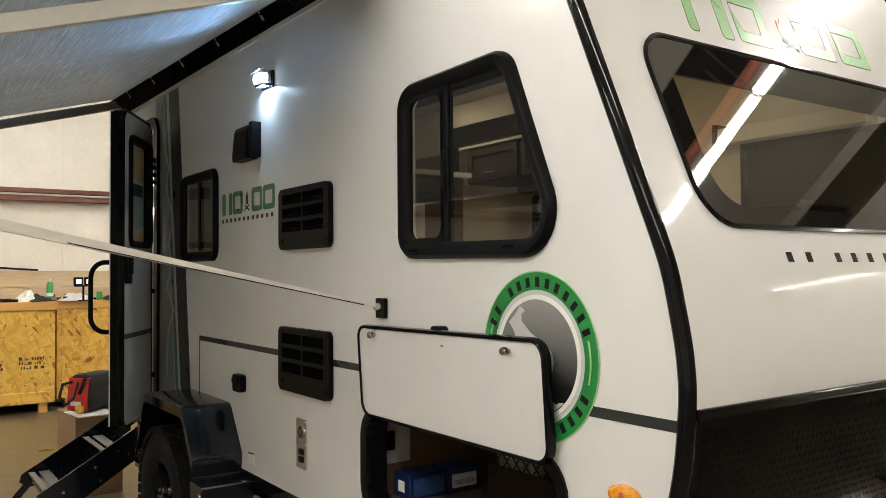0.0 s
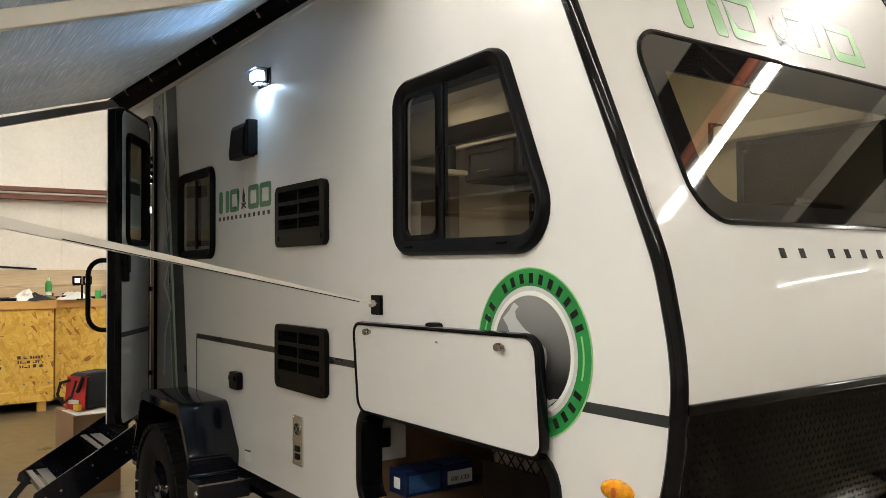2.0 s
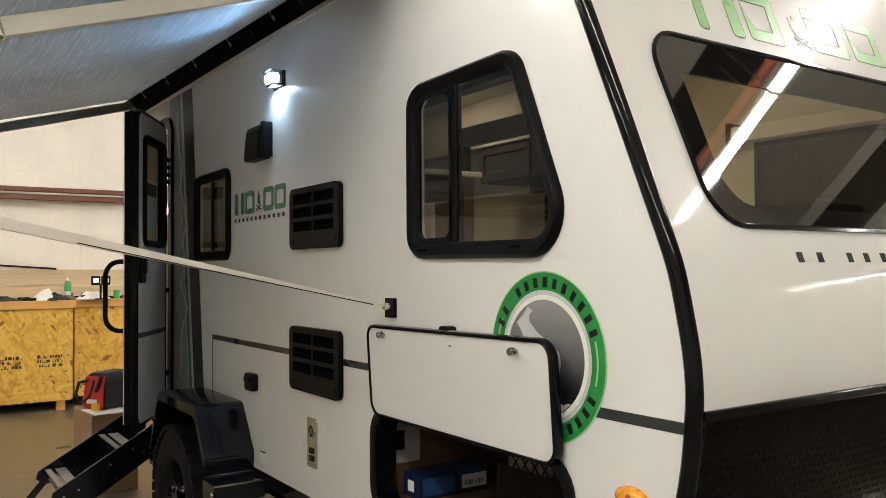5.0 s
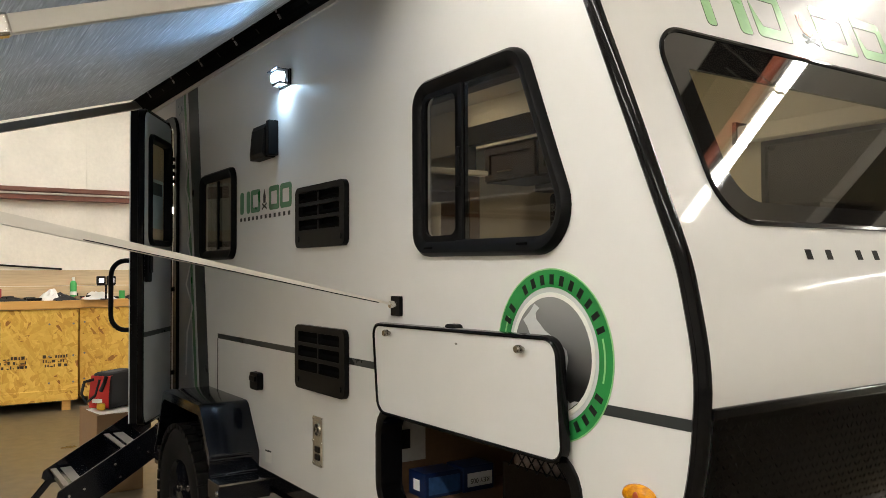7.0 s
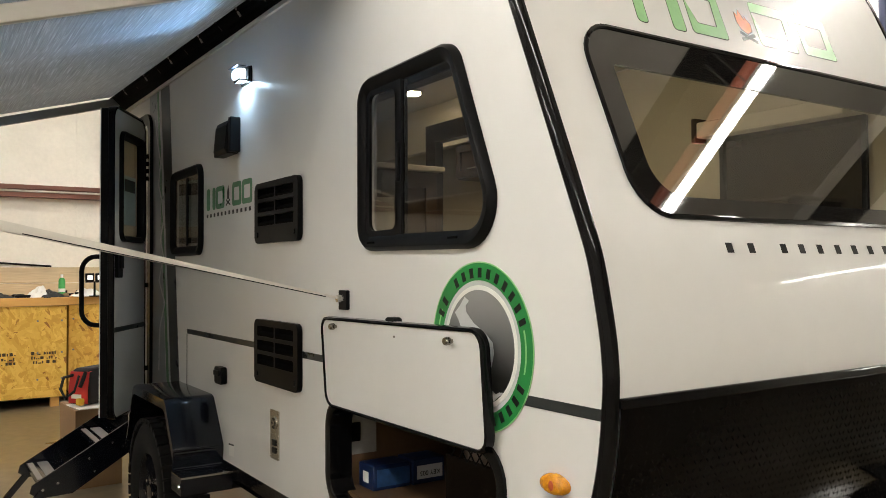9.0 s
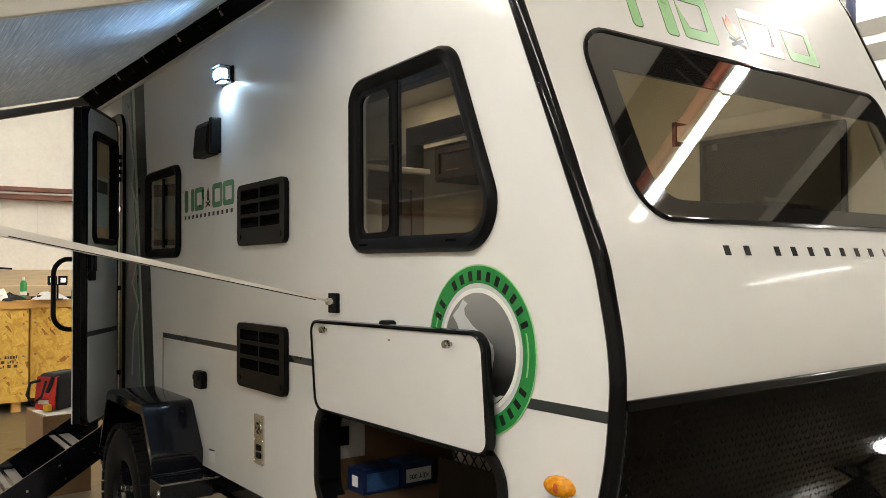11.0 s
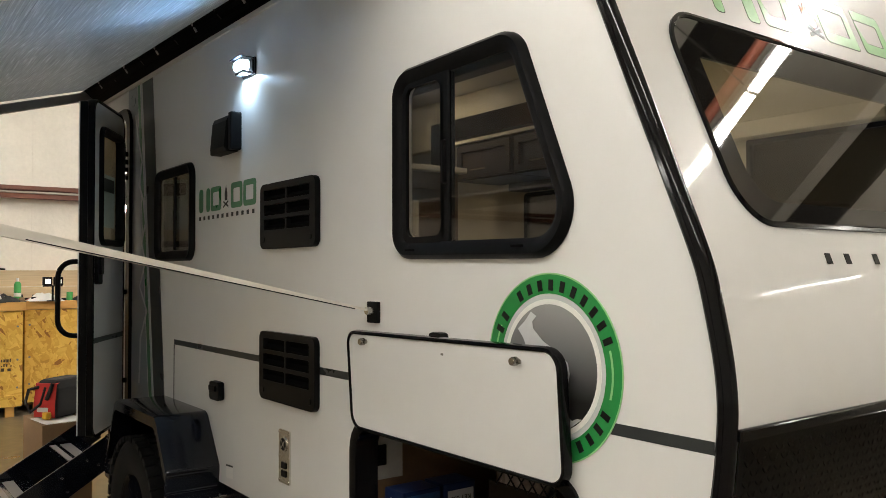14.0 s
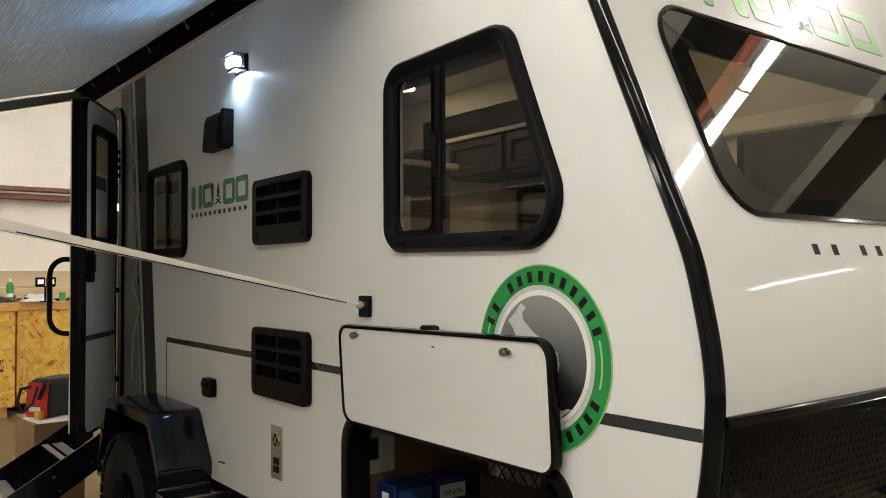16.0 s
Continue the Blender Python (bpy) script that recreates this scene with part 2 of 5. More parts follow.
AWNING = awning_vinyl()
SHADE = shade_cloth()
DUST = mat("dusty_galvanised_steel", (0.55, 0.50, 0.42), 0.5, var=0.15, scale=4, bump=0.1)
TUBE_GLOW = glow("fluorescent_tube", (1.0, 0.967, 0.895), TUBE_LIGHT)
LED_GLOW = glow("led_lens", (0.34, 0.63, 1.0), LED_LIGHT * 1.5)
LED_BODY = glow("frosted_led_lens", (0.72, 0.88, 1.0), 1.6)
LED_DIM = glow("led_spill", (0.55, 0.78, 1.0), LED_LIGHT * 0.5)
CABIN_GLOW = glow("cabin_lamp_lens", (1.0, 0.89, 0.70), CABIN_LIGHT)
REAR_GLOW = glow("rear_cabin_lamp_lens", (1.0, 0.89, 0.70), CABIN_LIGHT * 0.55)
FLOOR_GLOW = glow("floor_light_lens", (1.0, 0.95, 0.86), 130.0)
WORK_GLOW = glow("work_light_lens", (1.0, 0.97, 0.9), 0.9)


# ---- mesh helpers ----
def link(name, bm, material, smooth=False, bevel=0.0, recalc=True):
    if recalc:
        bmesh.ops.recalc_face_normals(bm, faces=bm.faces[:])
    me = bpy.data.meshes.new(name)
    bm.to_mesh(me)
    bm.free()
    me.materials.append(material)
    if smooth:
        for p in me.polygons:
            p.use_smooth = True
    ob = new(name, me)
    if smooth:
        me.set_sharp_from_angle(angle=radians(40))
    if bevel:
        md = ob.modifiers.new("edge", "BEVEL")
        md.width, md.segments, md.limit_method, md.angle_limit = bevel, 2, "ANGLE", radians(40)
    return ob


def part(name, bm, material, parent, label="", smooth=False, bevel=0.0, recalc=True):
    ob = link(name, bm, material, smooth, bevel, recalc)
    ob.parent = parent
    return tagged(ob, label)


def structure(name, bm, material, label, smooth=False, bevel=0.0, category=""):
    return tagged(link(name, bm, material, smooth, bevel), label, category or name.split("_")[0], kind="structure")


def empty(name, label, category, at=(0, 0, 0), group=""):
    ob = new(name)
    ob.location = at
    return tagged(ob, label, category, group)


def box(x0, x1, y0, y1, z0, z1, bm=None):
    bm = bm or bmesh.new()
    vs = [bm.verts.new((x, y, z)) for z in (z0, z1) for y in (y0, y1) for x in (x0, x1)]
    for f in ((0, 1, 3, 2), (4, 6, 7, 5), (0, 4, 5, 1), (2, 3, 7, 6), (0, 2, 6, 4), (1, 5, 7, 3)):
        bm.faces.new([vs[i] for i in f])
    return bm


def rounded(pts, radii, n=6):
    """A closed polygon with its corners rounded."""
    out = []
    k = len(pts)
    for i, p in enumerate(pts):
        r = radii[i] if isinstance(radii, (list, tuple)) else radii
        p, a, b = Vector(p), Vector(pts[i - 1]), Vector(pts[(i + 1) % k])
        u, w = (a - p).normalized(), (b - p).normalized()
        half = math.acos(max(-1, min(1, u.dot(w)))) / 2
        d = r / math.tan(half)
        c = p + (u + w).normalized() * (r / math.sin(half))
        s, e = p + u * d - c, p + w * d - c
        ang = s.angle_signed(e)
        for j in range(n + 1):
            t = -ang * j / n
            out.append((c.x + s.x * math.cos(t) - s.y * math.sin(t), c.y + s.x * math.sin(t) + s.y * math.cos(t)))
    return out


def rrect(x0, x1, z0, z1, r, n=6):
    return rounded([(x0, z0), (x1, z0), (x1, z1), (x0, z1)], r, n)


def inset(pts, d):
    """The outline moved inwards by d."""
    k = len(pts)
    area = sum(pts[i - 1][0] * pts[i][1] - pts[i][0] * pts[i - 1][1] for i in range(k))
    sgn = 1 if area > 0 else -1
    out = []
    for i in range(k):
        a, b = Vector(pts[i - 1]), Vector(pts[(i + 1) % k])
        t = (b - a).normalized()
        out.append((pts[i][0] - sgn * t.y * d, pts[i][1] + sgn * t.x * d))
    return out


SIDE = lambda a, b, c: (a, c, b)                      # outline in x and z, depth along y


def sheet(outline, holes, c0, c1, to=SIDE, bm=None):
    """A flat plate with holes: outlines in two axes, from depth c0 to c1."""
    bm = bm or bmesh.new()
    fill = bmesh.new()
    for loop in [outline, *holes]:
        vs = [fill.verts.new((p[0], p[1], 0)) for p in loop]
        for i in range(len(vs)):
            fill.edges.new((vs[i - 1], vs[i]))
    bmesh.ops.triangle_fill(fill, edges=fill.edges[:], use_beauty=True)
    fill.verts.index_update()
    co = [v.co.copy() for v in fill.verts]
    for c in (c0, c1):
        vs = [bm.verts.new(to(p.x, p.y, c)) for p in co]
        for f in fill.faces:
            bm.faces.new([vs[v.index] for v in f.verts])
    fill.free()
    for loop in [outline, *holes]:
        a = [bm.verts.new(to(p[0], p[1], c0)) for p in loop]
        b = [bm.verts.new(to(p[0], p[1], c1)) for p in loop]
        for i in range(len(a)):
            bm.faces.new((a[i - 1], a[i], b[i], b[i - 1]))
    bmesh.ops.remove_doubles(bm, verts=bm.verts[:], dist=1e-5)
    return bm


def loops(rings, closed=True, bm=None, cap=False):
    """Skin between rings of points."""
    bm = bm or bmesh.new()
    vv = [[bm.verts.new(p) for p in r] for r in rings]
    for a, b in zip(vv, vv[1:]):
        for i in range(0 if closed else 1, len(a)):
            bm.faces.new((a[i - 1], a[i], b[i], b[i - 1]))
    if cap:
        bm.faces.new(vv[0])
        bm.faces.new(vv[-1])
    return bm


def tube(pts, r, n=10, bm=None):
    """A round bar along a line of points."""
    pts = [Vector(p) for p in pts]
    rings = []
    side = None
    for i, p in enumerate(pts):
        t = ((pts[min(i + 1, len(pts) - 1)] - p).normalized() + (p - pts[max(i - 1, 0)]).normalized()).normalized()
        if side is None:
            side = t.orthogonal().normalized()
        side = (side - t * side.dot(t)).normalized()
        up = t.cross(side)
        rings.append([p + r * (math.cos(a) * side + math.sin(a) * up) for a in (2 * math.pi * k / n for k in range(n))])
    return loops(rings, bm=bm, cap=True)


def bar(p, q, w, h, bm=None, up=(0, 0, 1)):
    """A square bar from p to q, w wide and h high."""
    p, q = Vector(p), Vector(q)
    t = (q - p).normalized()
    s = t.cross(Vector(up)).normalized()
    u = s.cross(t)
    rings = [[c + s * a * w / 2 + u * b * h / 2 for a, b in ((-1, -1), (1, -1), (1, 1), (-1, 1))] for c in (p, q)]
    return loops(rings, bm=bm, cap=True)


def disc(cx, cz, r, y0, y1, n=40, to=SIDE):
    return sheet([(cx + r * math.cos(2 * math.pi * i / n), cz + r * math.sin(2 * math.pi * i / n)) for i in range(n)], [], y0, y1, to)


def ring(cx, cz, r1, r0, y0, y1, n=56, to=SIDE):
    cir = lambda r: [(cx + r * math.cos(2 * math.pi * i / n), cz + r * math.sin(2 * math.pi * i / n)) for i in range(n)]
    return sheet(cir(r1), [cir(r0)], y0, y1, to)


def pane_face(outline, c, to=SIDE):
    """One thin sheet of glazing."""
    bm = bmesh.new()
    bm.faces.new([bm.verts.new(to(p[0], p[1], c)) for p in outline])
    return bm


def lathe_y(profile, c, n=40, bm=None):
    """Turned round an axis along y at (x, z) = c; profile of radius and y."""
    rings = [[(c[0] + r * math.cos(2 * math.pi * i / n), y, c[1] + r * math.sin(2 * math.pi * i / n)) for i in range(n)] for r, y in profile]
    return loops(rings, bm=bm)


# ---- the workshop ----
BACK, SIDE_Y, LEFT_Y, FRONT_X, TOP = -9.9, 7.6, -10.0, 9.0, 5.2
structure("floor", box(BACK - 0.3, FRONT_X + 0.3, LEFT_Y - 0.3, SIDE_Y + 0.3, -0.2, 0), CONCRETE, "stained and worn polished concrete workshop floor")
structure("wall_back", box(BACK - 0.2, BACK, LEFT_Y, SIDE_Y, 0, TOP), PANEL, "white vinyl-lined insulated workshop wall")
structure("wall_side", box(BACK, FRONT_X, SIDE_Y, SIDE_Y + 0.2, 0, TOP), PANEL, "white vinyl-lined insulated workshop wall")
structure("wall_left", box(BACK, FRONT_X, LEFT_Y - 0.2, LEFT_Y, 0, TOP), PANEL, "white vinyl-lined insulated workshop wall")
structure("wall_front", box(FRONT_X, FRONT_X + 0.2, LEFT_Y, SIDE_Y, 0, TOP), PANEL, "white vinyl-lined insulated workshop wall")
structure("ceiling", box(BACK - 0.2, FRONT_X + 0.2, LEFT_Y - 0.2, SIDE_Y + 0.2, TOP, TOP + 0.2), PANEL, "white vinyl-lined workshop ceiling")
boards = bmesh.new()
for k in range(8):
    box(BACK, BACK + 0.02 + 0.004 * (k % 2), LEFT_Y, SIDE_Y, 0.2 * k, 0.2 * k + 0.192, boards)
structure("wainscot", boards, mat("pale_plywood", (0.56, 0.45, 0.29), 0.6, var=0.25, scale=2, fine=25, stretch=(1, 0.15, 3)), "pale tan boards lining the foot of the wall")


def channel(name, length, label):
    """A C-shaped steel girt along y, open below."""
    pts = [(0, 0), (0.16, 0), (0.16, -0.05), (0.152, -0.05), (0.152, -0.008), (0.008, -0.008), (0.008, -0.14), (0.152, -0.14), (0.152, -0.10), (0.16, -0.10), (0.16, -0.148), (0, -0.148)]
    return structure(name, sheet(pts, [], 0, length, lambda a, b, c: (a, c, b)), REDSTEEL, label, category="beam")


girt = channel("girt", SIDE_Y - LEFT_Y, "dark red steel channel running along the white wall")
girt.location = (BACK, LEFT_Y, 2.60)
# Added tube gives the pale line of the girt's dusty lower flange.
structure("conduit", tube([(BACK + 0.13, LEFT_Y, 2.525), (BACK + 0.13, SIDE_Y, 2.525)], 0.014, 8), DUST, "dusty pale tube standing in for the channel's lighter flange", category="conduit")
for y in (-4.3, -1.3, 1.75, 4.83):
    structure("purlin", box(BACK, FRONT_X, y, y + 0.07, TOP - 0.2, TOP - 0.002), REDSTEEL, "dark red steel roof purlin", category="beam")
# Dark box added to give the dark band mirrored in the front window.
structure("air_duct", box(BACK, FRONT_X, 4.27, 4.80, TOP - 0.22, TOP - 0.003), DARK, "dark box added under the ceiling for a mirrored dark band", category="duct")
structure("eave_beam", box(BACK, FRONT_X, SIDE_Y - 0.10, SIDE_Y - 0.003, TOP - 0.63, TOP - 0.20), STEEL_BLACK, "dark steel beam under the eave", category="beam")
seam = bmesh.new()
for y in (-9.1, -7.9, -6.7, -5.5, -4.3, -3.1, -1.9, -0.68, 0.54, 1.76, 2.98, 4.2, 5.4, 6.6):
    box(BACK, BACK + 0.006, y - 0.006, y + 0.006, 1.6, TOP, seam)
structure("wall_seam", seam, PANEL, "raised tape seams of the white wall liner", category="trim")


def strip_light(x, y, z, half=1.2, rows=(-0.045, 0.045), thick=0.019, hang=True):
    """A batten with bare tubes and their end holders."""
    e = empty("strip_light", "white ceiling batten with glowing fluorescent tubes", "ceiling light", (x, y, z), "fluorescent battens")
    part("housing", sheet([(-0.035, 0.05), (0.035, 0.05), (0.045, 0.02), (0.040, 0.012), (-0.040, 0.012), (-0.045, 0.02)], [], -half, half, lambda a, b, c: (c, a, b)), PAPER, e)
    ends = (-half + 0.02, 0, half - 0.02) if half > 1 else (-half + 0.02, half - 0.02)
    for s in rows:
        for a, b in zip(ends, ends[1:]):
            part("tube", tube([(a + 0.012, s, -0.012), (b - 0.012, s, -0.012)], thick, 12), TUBE_GLOW, e, "glowing fluorescent tube", True)
    for s in ends:
        part("holder", box(s - 0.010, s + 0.010, -0.058, 0.058, -0.032, 0.016), PAPER, e)
    if hang:
        part("hanger", tube([(0, 0, 0.05), (0, 0, TOP - z)], 0.006, 6), GREYTUBE, e)
    return e


first = strip_light(0.68, 3.635, 4.0, 1.2, (-0.035, 0.035), 0.017)
# Row at y 3.65 shows in the front window; other battens are unseen fill.
for x, y in ((-1.74, 3.65), (-4.16, 3.65), (-6.58, 3.65), (-6.58, -3.4), (-4.16, -3.4), (-1.74, -2.6), (0.68, -2.6), (3.10, -2.6), (5.52, -2.6), (4.4, 0.3), (6.8, 0.3), (-7.6, 0.3), (-2.95, -5.7), (0.68, -5.7)):
    copy_thing(first, pose(x, y, 4.0))
# Unseen batten added to draw the bright streak on the lower front wall.
streak_batten = strip_light(3.5, 7.3, 3.2, 0.7, (0,), 0.012, False)
tagged(streak_batten, "unseen batten added for the streak on the front wall")
for x in (3.1, 3.9):
    structure("lamp_bracket", box(x - 0.02, x + 0.02, 7.29, SIDE_Y, 3.25, 3.28), GREYTUBE, "grey steel bracket added to hold the unseen batten", category="bracket")
SPRINKLER = mat("red_painted_pipe", (0.55, 0.15, 0.08), 0.4, var=0.12, bump=0.05)
run = tagged(link("sprinkler_pipe", tube([(BACK + 0.02, 4.30, 4.60), (FRONT_X - 0.02, 4.30, 4.60)], 0.048, 14), SPRINKLER, True), "red painted sprinkler pipe hung above the tube lights", "pipe")
for x in (-8, -5, -2, 1, 4, 7):
    part("hanger", tube([(x, 4.30, 4.65), (x, 4.30, TOP)], 0.006, 6), GREYTUBE, run)
pipe = tagged(link("standpipe", tube([(-1.46, 3.95, 0), (-1.46, 3.95, TOP)], 0.03, 12), BLUESTEEL, True), "dark blue painted steel pipe rising to the ceiling", "pipe")

# ---- a second trailer parked behind ----
other = empty("parked_trailer", "white trailer with grey side stripes parked behind the first", "trailer", (-3.2, 5.5, 0))


def op(name, bm, material, label="", bevel=0.0):
    bm.transform(Matrix.Translation((3.2, -5.5, 0)))
    return part(name, bm, material, other, label, bevel=bevel)


op("body", box(-7.2, -0.25, 4.30, 6.7, 0.55, 3.40), WHITE, "glossy white body", 0.06)
op("stripe", box(-7.0, -0.4, 4.294, 4.299, 3.13, 3.24), TAUPE, "grey stripe")
op("stripe", box(-7.0, -0.4, 4.294, 4.299, 2.95, 3.07), TAUPE, "grey stripe")
op("window", sheet(rrect(-1.50, -0.45, 2.1, 2.80, 0.12), [], 4.27, 4.299), FRIT, "black tinted window")
for x in (-4.6, -3.8):
    for y in (4.32, 6.46):
        op("tyre", lathe_y([(0.2, y), (0.36, y), (0.38, y + 0.03), (0.38, y + 0.19), (0.36, y + 0.22), (0.2, y + 0.22)], (x, 0.38), 32), RUBBER)
op("chassis", box(-7.0, 0.5, 4.9, 6.1, 0.42, 0.56), STEEL_BLACK)

# ---- the travel trailer ----
trailer = empty("travel_trailer", "white fibreglass travel trailer with black trim and an open hatch", "trailer", (-2.5, 0.93, 0))
ORIGIN = Matrix.Translation((2.5, -0.93, 0))


def tp(name, bm, material, label="", smooth=False, bevel=0.0, parent=None, recalc=True):
    """A part of the trailer, modelled in world places."""
    if parent is None:
        bm.transform(ORIGIN)
        return part(name, bm, material, trailer, label, smooth, bevel, recalc)
    bm.transform(Matrix.Translation(-parent.matrix_basis.translation) @ (ORIGIN if parent.parent == trailer else Matrix()))
    return part(name, bm, material, parent, label, smooth, bevel, recalc)


WIDE, REAR, SOLE, ROOF = 1.86, -4.86, 0.645, 2.74
FLAT0, FLAT1, FLATX, LEANBACK = 1.648, 2.44, -0.0278, 0.4225


def smooth_line(keys, n):
    """Points along a Catmull-Rom curve through the keys."""
    out = []
    k = [Vector(p) for p in keys]
    k = [k[0] * 2 - k[1], *k, k[-1] * 2 - k[-2]]
    for i in range(1, len(k) - 2):
        for j in range(n):
            t = j / n
            out.append(0.5 * (2 * k[i] + (k[i + 1] - k[i - 1]) * t + (2 * k[i - 1] - 5 * k[i] + 4 * k[i + 1] - k[i + 2]) * t * t + (3 * k[i] - k[i - 1] - 3 * k[i + 1] + k[i + 2]) * t ** 3))
    out.append(k[-2])
    return [(p.x, p.y) for p in out]


LOWER = smooth_line([(-0.16, SOLE), (-0.05, 0.86), (0.022, 1.07), (0.048, 1.25), (0.046, 1.363), (0.025, 1.48), (0.004, 1.565), (FLATX, FLAT0), (FLATX - LEANBACK * 0.08, FLAT0 + 0.08)], 6)[:-6]
UPX = FLATX - LEANBACK * (FLAT1 - FLAT0)
UPPER = smooth_line([(UPX + LEANBACK * 0.1, FLAT1 - 0.1), (UPX, FLAT1), (-0.416, 2.56), (-0.475, 2.65), (-0.60, 2.72), (-0.80, ROOF)], 5)[5:]
FRONT_LINE = LOWER + UPPER                                # front outline in x and z, from sole to roof


def front(y, z, off=0.0):
    """A place on the flat of the front wall, off metres proud of it."""
    k = math.hypot(1, LEANBACK)
    return (FLATX - LEANBACK * (z - FLAT0) + off / k, y, z + off * LEANBACK / k)


FRONTAL = lambda a, b, c: front(a, b, c)


def inward(line, d):
    out = []
    for i, p in enumerate(line):
        a, b = Vector(line[max(i - 1, 0)]), Vector(line[min(i + 1, len(line) - 1)])
        t = (b - a).normalized()
        out.append((p[0] - t.y * d, p[1] + t.x * d))
    return out


win_out = rounded([(-1.084, 1.595), (-0.291, 1.587), (-0.529, 2.163), (-1.084, 2.152)], [0.08, 0.125, 0.095, 0.085], 10)
small_out = rrect(-3.345, -2.795, 1.615, 2.084, 0.07)
HATCH = rrect(-1.33, -0.345, 0.735, 1.075, 0.09)
DOORWAY = rrect(-4.60, -3.868, 0.70, 2.45, 0.06)
wall_line = [(REAR, SOLE), (-0.16, SOLE)] + inward(FRONT_LINE, 0.012)[1:] + [(REAR, ROOF)]
tp("side_wall", sheet(wall_line, [inset(win_out, 0.03), inset(small_out, 0.03), inset(HATCH, 0.004), DOORWAY], 0, 0.035), SIDE_WHITE, "glossy white fibreglass wall")
tp("far_wall", sheet(wall_line, [], WIDE - 0.035, WIDE), WHITE)
FWIN = rounded([(0.167, 1.655), (1.712, 1.655), (1.712, 2.168), (0.167, 2.168)], [0.11, 0.11, 0.06, 0.11], 8)
tp("front_wall", sheet([(0.001, FLAT0), (WIDE - 0.001, FLAT0), (WIDE - 0.001, FLAT1), (0.001, FLAT1)], [inset(FWIN, 0.02)], 0, -0.03, FRONTAL), WHITE, "glossy white sloping front wall")
low = [p for p in LOWER if p[1] > 1.235]
bm = loops([[(p[0], y, p[1]) for p in low + inward(low, 0.02)[::-1]] for y in (0.001, WIDE - 0.001)])
tp("front_lower_wall", bm, WHITE, "curved glossy white wall", True)
bm = loops([[(p[0], y, p[1]) for p in UPPER] for y in (0.001, WIDE - 0.001)], closed=False)
tp("front_roof_curve", bm, WHITE, "", True)
tp("roof", box(REAR, -0.80, 0, WIDE, ROOF - 0.03, ROOF), WHITE)
tp("rear_wall", box(REAR, REAR + 0.03, 0.036, WIDE - 0.036, SOLE, ROOF - 0.031), WHITE)
tp("cabin_floor", box(REAR + 0.03, -0.2, 0.036, WIDE - 0.036, SOLE, SOLE + 0.05), TANWOOD)
tp("cabin_ceiling", box(REAR + 0.03, -0.85, 0.036, WIDE - 0.036, 2.56, 2.6), CABIN_CEILING, "cream ceiling panel")
tp("cabin_front_lining", loops([[(p[0] - 0.05, y, p[1]) for p in LOWER if p[1] < 1.6] for y in (0.036, WIDE - 0.036)], closed=False), BEIGE)
tp("cabin_near_lining", sheet([(REAR + 0.04, SOLE + 0.05), (-0.22, SOLE + 0.05), (-0.12, 1.25), (-0.15, 1.6), (-0.48, 2.55), (REAR + 0.04, 2.55)], [inset(win_out, 0.02), inset(small_out, 0.02), inset(HATCH, -0.01), DOORWAY], 0.037, 0.042), BEIGE, "beige inner wall panel")
tp("cabin_far_lining", sheet([(REAR + 0.04, SOLE + 0.05), (-0.22, SOLE + 0.05), (-0.12, 1.25), (-0.15, 1.6), (-0.48, 2.55), (REAR + 0.04, 2.55)], [], WIDE - 0.045, WIDE - 0.04), BEIGE, "beige inner wall panel")

# black corner mouldings along both front edges
PRO = [(-0.031, 0.001), (-0.030, -0.010), (-0.024, -0.014), (-0.016, -0.011), (-0.012, -0.014), (-0.004, -0.013), (0.003, -0.008), (0.005, 0.001), (0.004, 0.009), (-0.001, 0.013)]
for y0, sy in ((0.0, 1), (WIDE, -1)):
    rings = []
    for d, dy in PRO:
        rings.append([(p[0], y0 + sy * dy, p[1]) for p in inward(FRONT_LINE, -d)])
    tp("corner_moulding", loops(rings, closed=False), TRIM, "glossy black rubber corner moulding", True)

# diamond-plate skirt under the front wall
skirt = [p for p in LOWER if p[1] <= 1.252]
bm = loops([[(p[0] + 0.004, y, p[1]) for p in skirt] for y in (0.014, WIDE - 0.014)], closed=False)
tp("stone_guard", bm, PLATE, "black diamond tread plate", True)


def guard(z):
    for a, b in zip(skirt, skirt[1:]):
        if a[1] <= z <= b[1]:
            f = (z - a[1]) / (b[1] - a[1])
            return a[0] + f * (b[0] - a[0]) + 0.004
    return skirt[-1][0]


bm = bmesh.new()
for i in range(int(1.78 / 0.021)):
    for j in range(26):
        y, z = 0.04 + i * 0.021, 0.70 + j * 0.0205
        s = 1 if (i + j) % 2 else -1
        c = Vector((guard(z), y, z))
        t = Vector((0, 0.6 * s, 0.8)) * 0.011
        w = Vector((0, 0.8, -0.6 * s)) * 0.0032
        top = Vector((0.0011, 0, 0))
        v = [bm.verts.new(c + k) for k in (-t, w, t, -w)]
        u = [bm.verts.new(c + top + k * 0.55) for k in (-t, w, t, -w)]
        bm.faces.new(u)
        for k in range(4):
            bm.faces.new((v[k - 1], v[k], u[k], u[k - 1]))
tagged(tp("tread_relief", bm, PLATE), kind="stuff")
tp("guard_trim", box(0.044, 0.058, 0.012, WIDE - 0.012, 1.236, 1.260), TRIM, "black trim strip with screws", bevel=0.004)
screw = None
